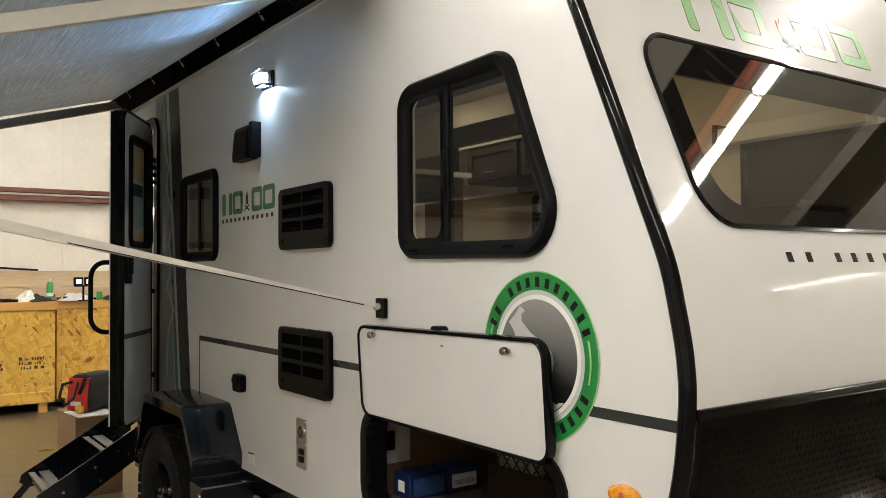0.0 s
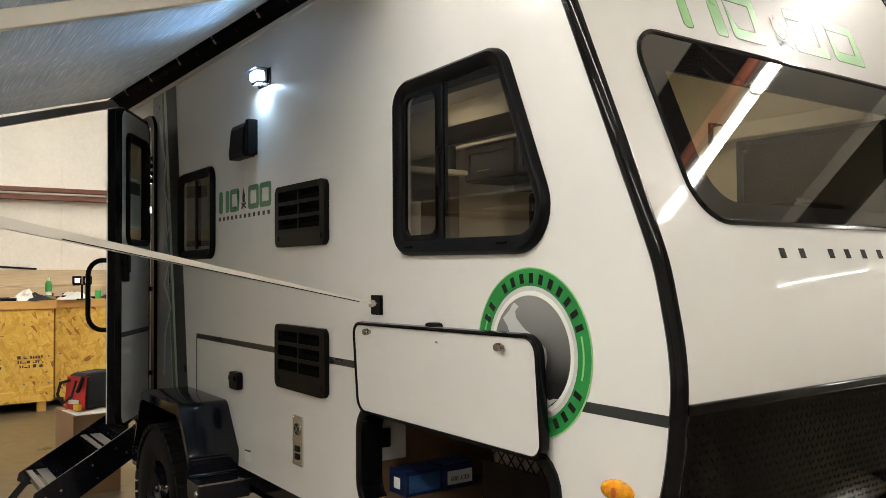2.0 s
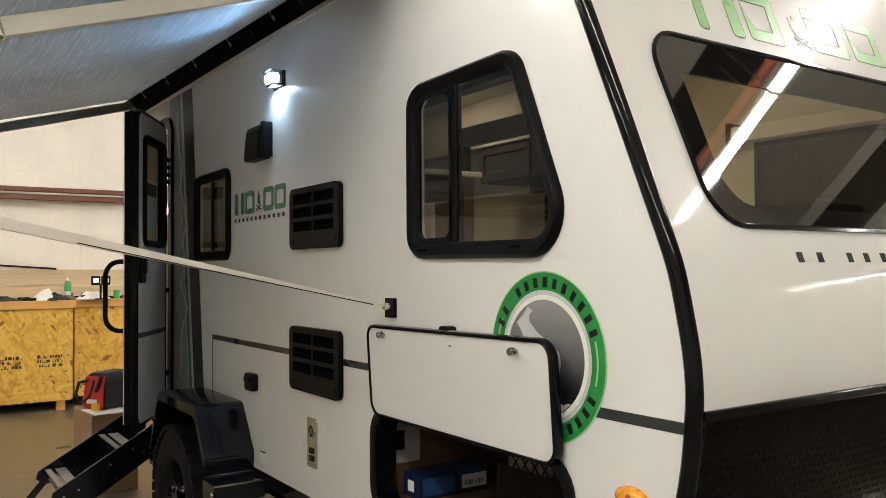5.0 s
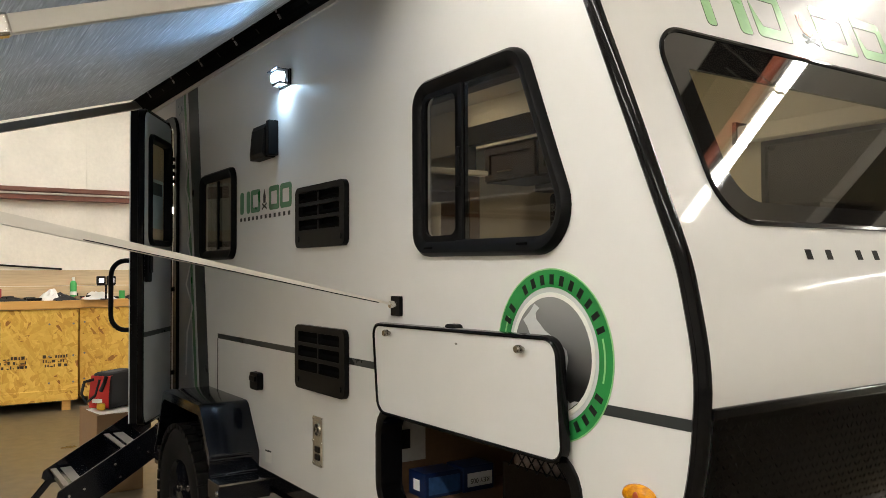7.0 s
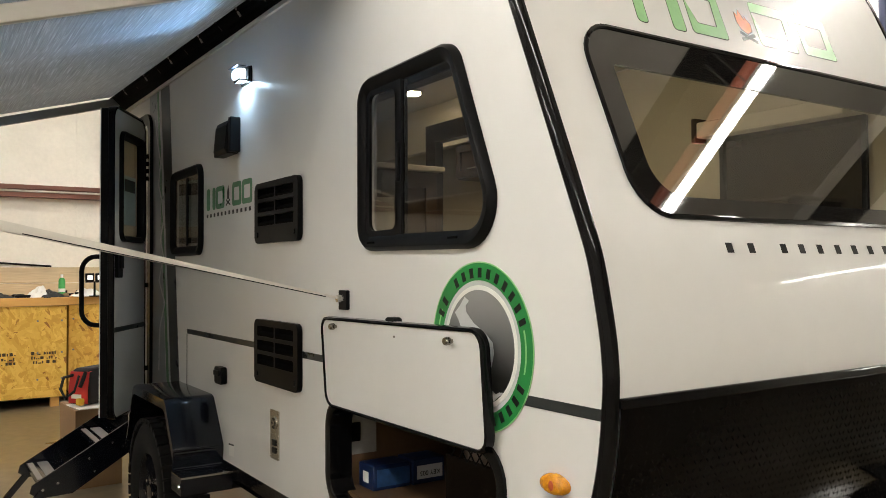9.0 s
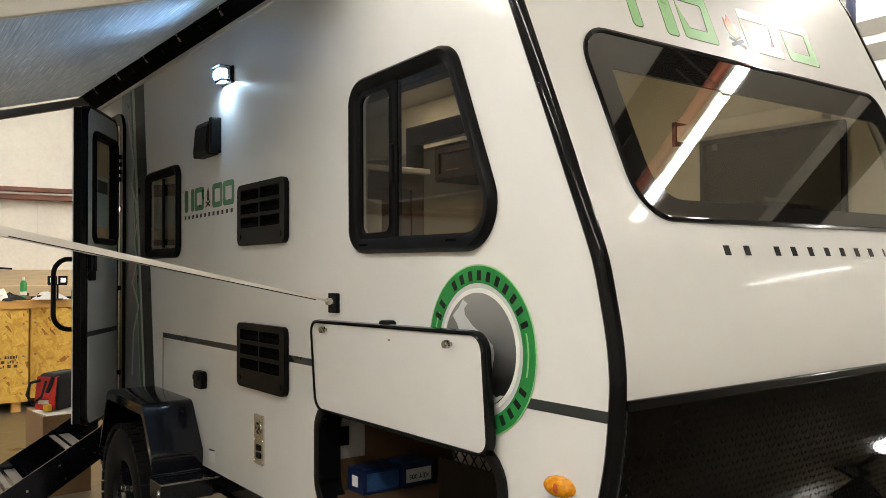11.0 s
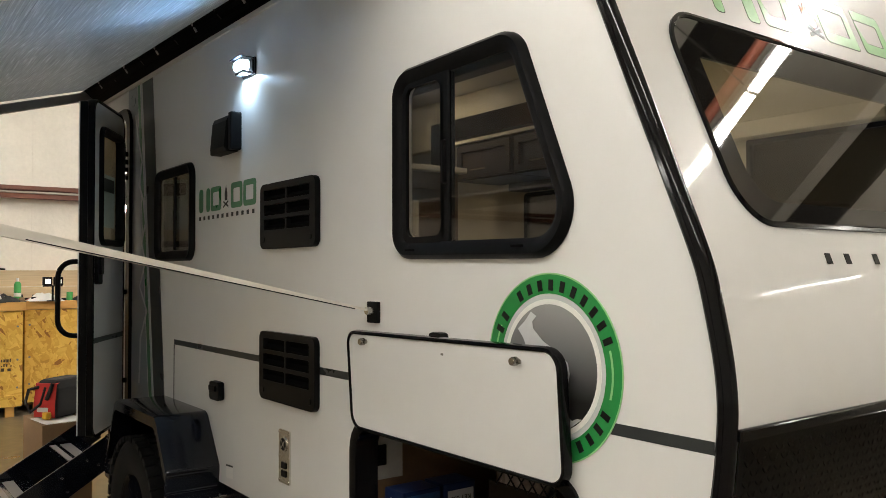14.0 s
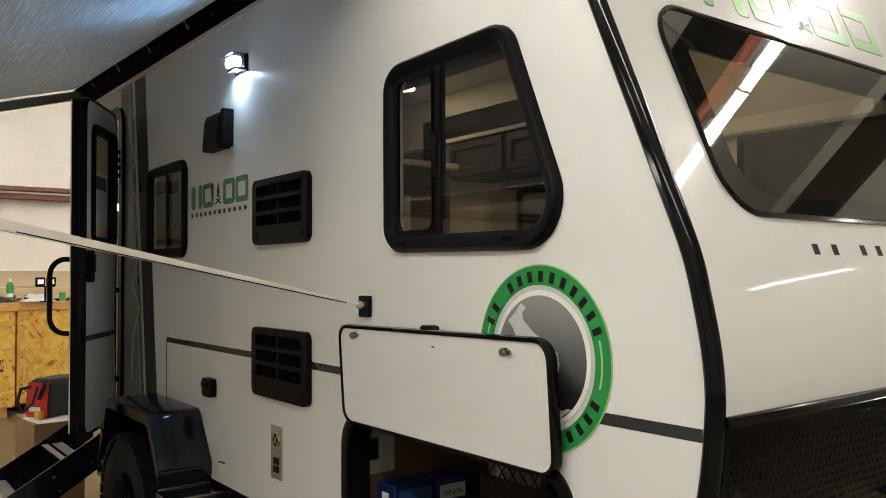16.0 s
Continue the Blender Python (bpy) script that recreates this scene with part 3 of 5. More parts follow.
for i in range(15):
    m = Matrix.Translation((0.0590, 0.05 + i * 0.126, 1.249))
    if screw is None:
        screw = tp("screw", lathe_y([(0.0, -0.002), (0.004, -0.002), (0.005, 0.001)], (0, 0), 8), CHROME)
        screw.data.transform(ORIGIN.inverted() @ pose(0, 0, 0, 0, 0, 90))
        screw.matrix_basis = ORIGIN @ m
    else:
        s = screw.copy()
        scene.collection.objects.link(s)
        s.matrix_basis = ORIGIN @ m


def glazing(name, outline, panes, label, wide=0.050, deep=0.026):
    """A clamp-ring window: moulded black frame, dark panes and dividing bar."""
    fr = tp(name, loops([[(p[0], y, p[1]) for p in inset(outline, d)] for d, y in ((0, -0.001), (0.002, -deep * 0.6), (0.012, -deep), (wide * 0.55, -deep * 0.9), (wide * 0.85, -deep * 0.6), (wide, -0.008), (wide, 0.0))]), BLACK, label, True)
    for o in panes:
        p = tp("pane", pane_face(o, -0.006), GLASS, "tinted glass", parent=fr, recalc=False)
        p.visible_shadow = False
    return fr


w = glazing("window", win_out, [inset(win_out, 0.046)], "black-framed sliding window with a slanted front edge")
tp("slider_bar", box(-0.850, -0.812, -0.012, 0.012, 1.64, 2.115), BLACK, parent=w, bevel=0.004)
tp("slider_sash", sheet(rrect(-1.045, -0.835, 1.632, 2.120, 0.04), [rrect(-1.020, -0.850, 1.658, 2.094, 0.03)], -0.012, 0.0), BLACK, parent=w)
sc = tp("insect_screen", pane_face(rrect(-1.022, -0.848, 1.656, 2.096, 0.03), 0.010), SCREEN, "fine grey insect screen", parent=w, recalc=False)
sc.visible_shadow = False
tp("latch", box(-0.838, -0.822, -0.02, -0.008, 1.80, 1.92), BLACK, parent=w, bevel=0.004)
for x in (-0.98, -0.52):
    tp("weep_slot", box(x - 0.02, x + 0.02, -0.03, -0.024, 1.617, 1.623), DARK, parent=w)
w2 = glazing("window", small_out, [inset(small_out, 0.046)], "small black-framed sliding window")
# Screen added only to dim the view through the small window.
sc = tp("insect_screen", pane_face(rrect(-3.30, -2.84, 1.66, 2.04, 0.03), 0.014), SCREEN, "fine grey insect screen", parent=w2, recalc=False)
sc.visible_shadow = False
tp("slider_bar", box(-3.08, -3.055, -0.01, 0.012, 1.67, 2.03), BLACK, parent=w2)

# front window: frit border, tinted centre, rubber seal
fw = tp("front_window", loops([[front(*p, c) for p in inset(FWIN, d)] for d, c in ((-0.004, 0.001), (-0.004, 0.007), (0.004, 0.009), (0.008, 0.005), (0.008, -0.03))]), TRIM, "wide tinted front window with a black glass border", True)
clear = rounded([(0.252, 1.708), (1.63, 1.708), (1.63, 2.055), (0.252, 2.055)], [0.09, 0.09, 0.03, 0.012], 8)
b = tp("glass_border", sheet(inset(FWIN, 0.008), [clear], 0.003, -0.003, FRONTAL), FRIT, "glossy black glass border", parent=fw)
p = tp("pane", pane_face(clear, 0.003, FRONTAL), FRONT_GLASS, "tinted glass", parent=fw, recalc=False)
p.visible_shadow = False


# front emblem: outlined green blocks and a small orange camp-fire mark
def block(y0, y1, z0, z1, hole=True, slant=0.016):
    to = lambda a, b, c: front(a, b, c)
    shape = lambda d, r: rounded([(y0 + d, z0 + d), (y1 - d, z0 + d), (y1 + slant - d, z1 - d), (y0 + slant - d * 0.2, z1 - d)], r, 3)
    out = shape(0, 0.012)
    hol = [shape(0.036, 0.006)] if hole else []
    base = tp("emblem_outline", sheet(shape(-0.0025, 0.014), [shape(0.0385, 0.004)] if hole else [], 0.0004, 0.0008, to), INK, "dark outline")
    tp("emblem_block", sheet(out, hol, 0.0008, 0.0013, to), LIME, "pale green printed block", parent=base)


block(0.424, 0.463, 2.215, 2.385, False)
block(0.570, 0.622, 2.215, 2.385, False)
block(0.655, 0.815, 2.220, 2.388)
block(0.983, 1.180, 2.232, 2.390)
block(1.222, 1.402, 2.237, 2.392)
flame = [(0.905, 2.275), (0.930, 2.262), (0.955, 2.275), (0.962, 2.300), (0.945, 2.325), (0.940, 2.310), (0.925, 2.345), (0.912, 2.320), (0.902, 2.335), (0.897, 2.300)]
tp("emblem_flame_edge", sheet(inset(flame, -0.004), [], 0.0004, 0.0008, FRONTAL), INK)
tp("emblem_flame", sheet(flame, [], 0.0008, 0.0012, FRONTAL), FLAME, "small orange flame print")
for a, b in (((0.89, 2.236), (0.965, 2.262)), ((0.89, 2.262), (0.965, 2.236))):
    a, b = Vector(a), Vector(b)
    n = Vector((-(b - a).y, (b - a).x)).normalized() * 0.006
    tp("emblem_log", sheet([tuple(a - n), tuple(b - n), tuple(b + n), tuple(a + n)], [], 0.0004 + 0.0006 * (a.y > b.y), 0.0008 + 0.0006 * (a.y > b.y), FRONTAL), INK)
XL = lambda a, b, c: (next(p[0] + (q[0] - p[0]) * (b - p[1]) / (q[1] - p[1]) for p, q in zip(FRONT_LINE, FRONT_LINE[1:]) if p[1] <= b <= q[1]) + c, a, b)
for i, y in enumerate((0.450, 0.536, 0.672, 0.752, 0.836, 0.922, 1.005, 1.088, 1.169, 1.251, 1.320, 1.403)):
    wd = 0.004 if i == 9 else 0.0125
    tp("printed_bar", sheet([(y - wd, 1.572), (y + wd, 1.572), (y + wd, 1.597), (y - wd, 1.597)], [], 0.0004, 0.0010, XL), INK, "black printed bar")

# ---- side graphics ----
def flat(name, pts, material, y=-0.0012, holes=(), label="", parent=None):
    return tp(name, sheet(pts, list(holes), y + 0.001, y), material, label, parent=parent)


flat("belt_stripe", [(-3.085, 1.203), (0.008, 1.206), (0.008, 1.232), (-3.085, 1.228)], CHARCOAL, label="dark grey stripe")
flat("belt_stripe", [(-3.09, 0.90), (-3.08, 0.90), (-3.08, 1.202), (-3.09, 1.202)], CHARCOAL)
flat("tail_stripe", [(-3.37, 0.70), (-3.20, 0.70), (-3.455, 2.62), (-3.64, 2.62)], CHARCOAL, label="wide dark grey slanted stripe")
flat("tail_stripe", [(-3.46, 0.70), (-3.41, 0.70), (-3.69, 2.62), (-3.73, 2.62)], DKGREEN, label="dark green slanted stripe")
flat("tail_stripe", [(-3.405, 0.70), (-3.385, 0.70), (-3.655, 2.62), (-3.675, 2.62)], SILVER, label="thin silver stripe")
flat("tail_field", [(-3.90, 0.70), (-3.475, 0.70), (-3.74, 2.62), (-3.90, 2.62)], BLUEGREY, label="blue-grey printed field")
ridge = [(-3.76, 2.45), (-3.70, 2.30), (-3.63, 2.17), (-3.68, 2.05), (-3.60, 1.95), (-3.56, 1.83), (-3.63, 1.72), (-3.56, 1.62), (-3.66, 1.48), (-3.53, 1.35), (-3.64, 1.2), (-3.66, 0.95)]
tp("ridge_line", sheet([(x - 0.011, z) for x, z in ridge] + [(x + 0.011, z) for x, z in ridge[::-1]], [], -0.0012, -0.0030), SILVER, "silver zigzag line")
# side emblem
for x0, x1, hole in ((-2.745, -2.695, 0), (-2.655, -2.61, 0), (-2.60, -2.477, 1), (-2.367, -2.245, 1), (-2.235, -2.107, 1)):
    o = rrect(x0, x1, 1.832, 1.940, 0.018, 3)
    flat("emblem_block", o, DKGREEN, holes=[rrect(x0 + 0.026, x1 - 0.026, 1.856, 1.916, 0.006, 2)] if hole else [], label="dark green printed block")
for i in range(12):
    x = -2.745 + i * 0.0545
    flat("printed_bar", [(x, 1.797), (x + 0.022, 1.797), (x + 0.022, 1.815), (x, 1.815)], INK)
flat("emblem_flame", [(-2.435, 1.87), (-2.41, 1.87), (-2.408, 1.90), (-2.422, 1.935), (-2.437, 1.90)], INK)
for s in (-1, 1):
    flat("emblem_log", [(-2.45, 1.85 - s * 0.012), (-2.45, 1.858 - s * 0.012), (-2.395, 1.858 + s * 0.012), (-2.395, 1.85 + s * 0.012)], INK, y=-0.0012 - 0.001 * (s > 0))

# round badge
BX, BZ = -0.434, 1.333
badge = tp("badge", disc(0, 0, 0.222, -0.0005, -0.0015, 64), SILVER, "round green and silver badge with a printed lake shape")
badge.data.transform(ORIGIN.inverted())
badge.matrix_basis = ORIGIN @ pose(BX, 0, BZ)


def badge_part(name, bm, material, label=""):
    part(name, bm, material, badge, label)


badge_part("ring_green", ring(0, 0, 0.2185, 0.173, -0.0015, -0.0028), GREEN, "green ring")
badge_part("ring_edge", ring(0, 0, 0.222, 0.2185, -0.0015, -0.0030), LIME)
badge_part("ring_silver", ring(0, 0, 0.160, 0.148, -0.0015, -0.0030), PAPER, "pale ring")
badge_part("centre", disc(0, 0, 0.148, -0.0015, -0.0026, 56), BADGE_PRINT, "grey fading to black")
lake = [(-0.11, 0.085), (-0.085, 0.105), (-0.064, 0.128), (-0.045, 0.118), (-0.060, 0.105), (-0.057, 0.088), (-0.023, 0.060), (0.030, 0.035), (0.058, 0.015), (0.064, -0.010), (0.055, -0.043), (0.036, -0.08), (0.04, -0.098), (0.070, -0.115), (0.085, -0.108), (0.10, -0.108), (0.06, -0.134), (0.0, -0.147), (-0.06, -0.134), (-0.11, -0.095), (-0.06, -0.075), (-0.025, -0.03), (-0.04, 0.01), (-0.075, 0.035), (-0.092, 0.065)]
badge_part("lake_shape", sheet(lake, [], -0.0026, -0.0036), SILVER, "pale lake shape")


def arc_bars(a0, a1, n, skip, wide=0.0075):
    for i in range(n):
        if i in skip:
            continue
        a = radians(a0 + (a1 - a0) * i / (n - 1))
        u, v = Vector((math.cos(a), math.sin(a))), Vector((-math.sin(a), math.cos(a)))
        c = u * 0.193
        pts = [tuple(c + u * s * 0.013 + v * t * wide) for s, t in ((-1, -1), (1, -1), (1, 1), (-1, 1))]
        badge_part("printed_bar", sheet(pts, [], -0.0028, -0.0040), INK)


arc_bars(155, 22, 13, (2,))
arc_bars(-72, -28, 5, ())
for a in (168, 0):
    bmx = bmesh.new()
    for k in range(8):
        t0, t1 = radians(a - 16 + 4 * k), radians(a - 12 + 4 * k)
        q = [bmx.verts.new((r * math.cos(t), -0.0036, r * math.sin(t))) for r, t in ((0.190, t0), (0.196, t0), (0.196, t1), (0.190, t1))]
        bmx.faces.new(q)
    badge_part("arc_line", bmx, LIME)


# ---- fridge vents ----
def fridge_vent(x0, x1, z0, z1):
    o = rrect(x0, x1, z0, z1, 0.03)
    holes, slats = [], []
    h, wd = z1 - z0, x1 - x0
    for c in range(2):
        for r in range(3):
            a = x0 + wd * (0.085 + 0.425 * c)
            t = z1 - h * (0.10 + 0.225 * r)
            holes.append(rrect(a, a + wd * 0.395, t - h * 0.165, t, 0.006, 2))
            slats.append((a, a + wd * 0.395, t - h * 0.165, t))
    v = tp("fridge_vent", sheet(o, holes, -0.001, -0.022), BLACK, "black plastic louvred refrigerator vent", bevel=0.004)
    # Black sheet and slats paint the shade inside the vent.
    tp("backing", sheet(inset(o, 0.01), [], 0.001, -0.003), DARK, parent=v)
    for a, b, c, d in slats:
        tp("louver", loops([[(x, -0.006, c + (d - c) * 0.38), (x, -0.006, c + (d - c) * 0.48), (x, -0.020, c + 0.008), (x, -0.020, c)] for x in (a, b)], cap=True), DARK, parent=v)
    for x in (x0 + 0.035, x1 - 0.035):
        tp("thumb_latch", lathe_y([(0, -0.026), (0.011, -0.026), (0.012, -0.022)], (x, z0 + 0.035), 12), BLACK, parent=v)
    return v


fridge_vent(-2.022, -1.565, 1.648, 1.898)
fridge_vent(-2.026, -1.568, 1.072, 1.332)

# range-hood vent, entry lamp, latch, plate
hood = tp("hood_vent", loops([[(x, -0.001, 2.064), (x, -0.001, 2.222), (x, -0.036, 2.220), (x, -0.050 - d, 2.195), (x, -0.060 - d, 2.085), (x, -0.052, 2.064)] for x, d in ((-2.475, -0.008), (-2.455, 0), (-2.30, 0.0), (-2.285, -0.006))], cap=True), BLACK, "black plastic range-hood exhaust cover", bevel=0.004)
tp("hood_flap", box(-2.283, -2.249, -0.050, -0.001, 2.068, 2.226), BLACK, parent=hood, bevel=0.006)
lamp = tp("entry_lamp", sheet(rrect(-2.226, -2.118, 2.362, 2.424, 0.008, 3), [rrect(-2.220, -2.127, 2.371, 2.424, 0.012, 4)], -0.001, -0.014), BLACK, "lit entry lamp casting cold white light", bevel=0.003)
tp("hood", box(-2.228, -2.118, -0.066, -0.001, 2.4245, 2.428), BLACK, parent=lamp)
tp("lamp_base", box(-2.230, -2.108, -0.008, -0.001, 2.358, 2.428), BLACK, parent=lamp)
tp("lens", loops([[(p[0], y, p[1]) for p in inset(rrect(-2.219, -2.129, 2.372, 2.423, 0.024, 5), d)] for d, y in ((0, -0.02), (0.001, -0.044), (0.003, -0.054), (0.007, -0.054), (0.008, -0.046))], cap=True), LED_BODY, "glowing frosted lens", parent=lamp)
tp("led_plate", pane_face(inset(rrect(-2.219, -2.129, 2.372, 2.423, 0.024, 5), 0.0085)[::-1], -0.0465), LED_GLOW, "bright led plate", parent=lamp, recalc=False)
# Added glowing face throws the pool of light on the wall below.
bm = bmesh.new()
bm.faces.new([bm.verts.new(p) for p in ((-2.208, -0.016, 2.3712), (-2.140, -0.016, 2.3712), (-2.140, -0.040, 2.3712), (-2.208, -0.040, 2.3712))])
# Unseen baffle round that face, added to stop light leaking sideways.
tp("spill_baffle", sheet([(-2.214, -0.046), (-2.134, -0.046), (-2.134, -0.010), (-2.214, -0.010)], [[(-2.2115, -0.0435), (-2.1365, -0.0435), (-2.1365, -0.0125), (-2.2115, -0.0125)]], 2.3640, 2.3735, lambda a, b, c: (a, b, c)), BLACK, parent=lamp)
tp("spill_emitter", bm, LED_DIM, "glowing face added for the spill on the wall", parent=lamp, recalc=False)
lt = tp("cargo_latch", sheet(rrect(-2.535, -2.43, 1.005, 1.085, 0.018, 3), [], -0.001, -0.03), BLACK, "small black plastic socket cover", bevel=0.006)
tp("latch_lip", box(-2.52, -2.445, -0.040, -0.03, 1.045, 1.07), BLACK, parent=lt, bevel=0.004)
plate = tp("service_plate", sheet(rrect(-1.882, -1.792, 0.775, 0.972, 0.006, 2), [], -0.001, -0.006), CHROME, "bright metal service plate with two round ports")
tp("port", ring(-1.838, 0.920, 0.027, 0.023, -0.006, -0.010, 24), CHROME, parent=plate)
tp("port_cap", disc(-1.838, 0.920, 0.023, -0.006, -0.008, 20), BLACK, parent=plate)
for a in (-1, 1):
    tp("port_bar", bar((-1.852, -0.009, 0.920 - a * 0.014), (-1.824, -0.009, 0.920 + a * 0.014), 0.005, 0.004, up=(0, 1, 0)), CHROME, parent=plate)
for z in (0.842, 0.812):
    tp("socket", sheet(rrect(-1.858, -1.818, z - 0.012, z + 0.012, 0.004, 2), [], -0.006, -0.009), BLACK, parent=plate)
for x in (-1.878, -1.798):
    for z in (0.785, 0.873, 0.962):
        tp("screw", lathe_y([(0, -0.0085), (0.004, -0.008), (0.005, -0.006)], (x, z), 8), CHROME, parent=plate)
flat("sticker", [(-2.405, 0.685), (-2.335, 0.69), (-2.335, 0.738), (-2.405, 0.733)], PAPER, label="small white paper sticker")
flat("sticker_bar", [(-2.405, 0.7335), (-2.335, 0.7385), (-2.335, 0.7455), (-2.405, 0.7405)], INK, y=-0.0025)
marker = tp("marker_lamp", loops([[(-0.137 + r * 0.047 * math.cos(a), y, 1.043 + r * 0.024 * math.sin(a)) for a in (2 * math.pi * i / 28 for i in range(28))] for r, y in ((1, -0.001), (1, -0.010), (0.85, -0.019), (0.5, -0.024), (0.1, -0.025))], cap=True), AMBER, "amber oval marker lamp", True)
tp("lamp_core", loops([[(-0.131 + r * 0.010 * math.cos(a), y, 1.043 + r * 0.014 * math.sin(a)) for a in (2 * math.pi * i / 16 for i in range(16))] for r, y in ((1, -0.02), (0.8, -0.0255), (0.2, -0.027))], cap=True), mat("amber_bulb", (0.50, 0.09, 0.02), 0.2, var=0.2), parent=marker)
tp("body_skirt_rail", box(REAR, -0.2, -0.004, 0.03, SOLE - 0.05, SOLE + 0.006), TRIM, "black lower edge rail")

# ---- open luggage hatch and its compartment ----
fr = tp("hatch_frame", loops([[(p[0], y, p[1]) for p in inset(HATCH, d)] for d, y in ((-0.022, -0.001), (-0.022, -0.010), (0.002, -0.014), (0.014, -0.008), (0.016, 0.075), (0.0, 0.075), (-0.004, 0.043))]), TRIM, "black hatch frame", True)
FL = [(-1.292, 1.068), (-0.352, 1.068), (-0.352, 1.385), (-1.292, 1.375)]
LEANS = lambda a, b, c: (a, c - 0.012 - (b - 1.068) * 0.06, b)
flapo = rounded(FL, [0.05, 0.05, 0.05, 0.045])
flap = tp("hatch_door", sheet(inset(flapo, 0.010), [], 0.0, -0.022, LEANS), WHITE, "white luggage hatch door folded up against the wall")
tp("edge_seal", loops([[LEANS(*p, c) for p in inset(flapo, d)] for d, c in ((0.014, -0.001), (-0.001, -0.001), (-0.003, -0.012), (0.0, -0.026), (0.006, -0.029), (0.010, -0.026), (0.010, -0.02))]), TRIM, "black rubber edge seal", True, parent=flap)
for x in (-1.178, -0.489):
    z = 1.347
    k = tp("knob", lathe_y([(0.0, -0.076), (0.009, -0.076), (0.011, -0.071), (0.011, -0.060), (0.006, -0.057), (0.006, -0.042), (0.013, -0.042), (0.014, -0.034)], (x, z), 16), DULLCHROME, "chrome thumb latch", True, parent=flap)
    tp("cam", box(x - 0.006, x + 0.020, -0.068, -0.060, z - 0.005, z + 0.005), DULLCHROME, parent=flap, bevel=0.002)
tp("scuff", sheet(rrect(-0.80, -0.788, 1.335, 1.341, 0.002, 2), [], -0.0500, -0.0508), TAUPE, "tiny dark scuff")
tp("hatch_catch", sheet(rrect(-0.885, -0.828, 1.345, 1.391, 0.014, 3), [], -0.001, -0.03), BLACK, "black hatch catch", bevel=0.004)
# Locker lining: its dark tan carries the shade under the folded hatch door.
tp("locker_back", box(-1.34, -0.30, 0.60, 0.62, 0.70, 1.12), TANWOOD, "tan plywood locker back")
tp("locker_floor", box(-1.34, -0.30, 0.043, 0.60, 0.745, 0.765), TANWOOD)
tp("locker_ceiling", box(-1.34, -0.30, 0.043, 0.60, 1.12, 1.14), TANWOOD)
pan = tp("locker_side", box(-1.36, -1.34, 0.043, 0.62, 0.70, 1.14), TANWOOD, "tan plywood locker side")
# White panel; the grey in its colour is the locker's shade.
sp = tp("switch_panel", box(-1.3395, -1.334, 0.05, 0.185, 0.875, 1.08), mat("shaded_panel_white", (0.34, 0.33, 0.31), 0.5), "white switch panel greyed for the locker's shade", parent=pan)
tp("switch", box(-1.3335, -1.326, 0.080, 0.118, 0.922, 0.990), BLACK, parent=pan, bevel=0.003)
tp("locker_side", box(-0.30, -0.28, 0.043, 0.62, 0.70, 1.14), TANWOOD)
bm = bmesh.new()
for i in range(-10, 16):
    for s in (-1, 1):
        x = -0.78 + i * 0.045
        a, b = (x, 0.20, 0.94), (x + s * 0.10, 0.20, 1.11)
        if -0.91 <= min(a[0], b[0]) and max(a[0], b[0]) <= -0.31:
            tube([a, ((a[0] + b[0]) / 2, 0.195, 1.0), b], 0.0026, 5, bm)
tp("cargo_net", bm, BLACK, "black stretch cargo net")
# Added dark sheet makes the locker dim below the net.
tp("dark_sheet", box(-0.905, -0.302, 0.203, 0.211, 0.766, 0.945), mat("dark_brown_shade", (0.014, 0.010, 0.007), 0.8, var=0.4, fine=200, bump=0.3, ior=1.15), "dark sheet standing for the dim lower locker")


def carton(name, label, w, d, h, at, rz, material):
    e = empty(name, label, "box", at)
    e.rotation_euler = (0, 0, radians(rz))
    part("carton", box(-w / 2, w / 2, -d / 2, d / 2, 0, h), material, e, bevel=0.004)
    return e


blue = carton("parts_box", "blue printed cardboard parts box inside the luggage locker", 0.11, 0.148, 0.086, (-1.275, 0.185, 0.765), 0, BLUECARD)
# Panel blue is darkened for the locker's shade as well.
part("label_panel", box(0.0555, 0.0562, -0.06, 0.072, 0.012, 0.072), mat("shaded_sky_blue", (0.025, 0.07, 0.18), 0.35, var=0.4, scale=14), blue, "lighter blue printed panel")
part("end_label", box(-0.02, 0.02, -0.0752, -0.0745, 0.022, 0.06), PAPER, blue, "white end label")
blue2 = carton("parts_box", "blue cardboard box with a white label reading KEY 005 upside down", 0.11, 0.135, 0.090, (-1.270, 0.335, 0.765), 0, BLUECARD)
# White label drawn in silver, greyed for the shade in the locker.
part("label_panel", box(0.0555, 0.0562, -0.050, 0.058, 0.018, 0.066), SILVER, blue2, "white label")
txt = bpy.data.curves.new("label_text", "FONT")
txt.body, txt.size, txt.extrude, txt.align_x, txt.align_y = "KEY 005", 0.024, 0.0003, "CENTER", "CENTER"
t = new("label_text", txt)
txt.materials.append(INK)
t.parent = blue2
t.matrix_basis = pose(0.0568, 0.004, 0.038, 90, 0, 90) @ pose(0, 0, 0, 0, 0, 180)
bag = tagged(link("crumpled_bag", loops([[(0.10 * k * (1 + 0.25 * math.sin(3 * a + 9 * z)) * math.cos(a), 0.075 * k * (1 + 0.2 * math.cos(4 * a - 7 * z)) * math.sin(a), z) for a in (2 * math.pi * i / 22 for i in range(22))] for k, z in ((0.8, 0), (1, 0.05), (1.05, 0.14), (0.95, 0.20), (0.65, 0.24), (0.75, 0.28))], cap=True), BAGFILM, True), "clear and white crumpled plastic bag in the locker behind a net", "bag")
bag.location = (-1.06, 0.48, 0.765)

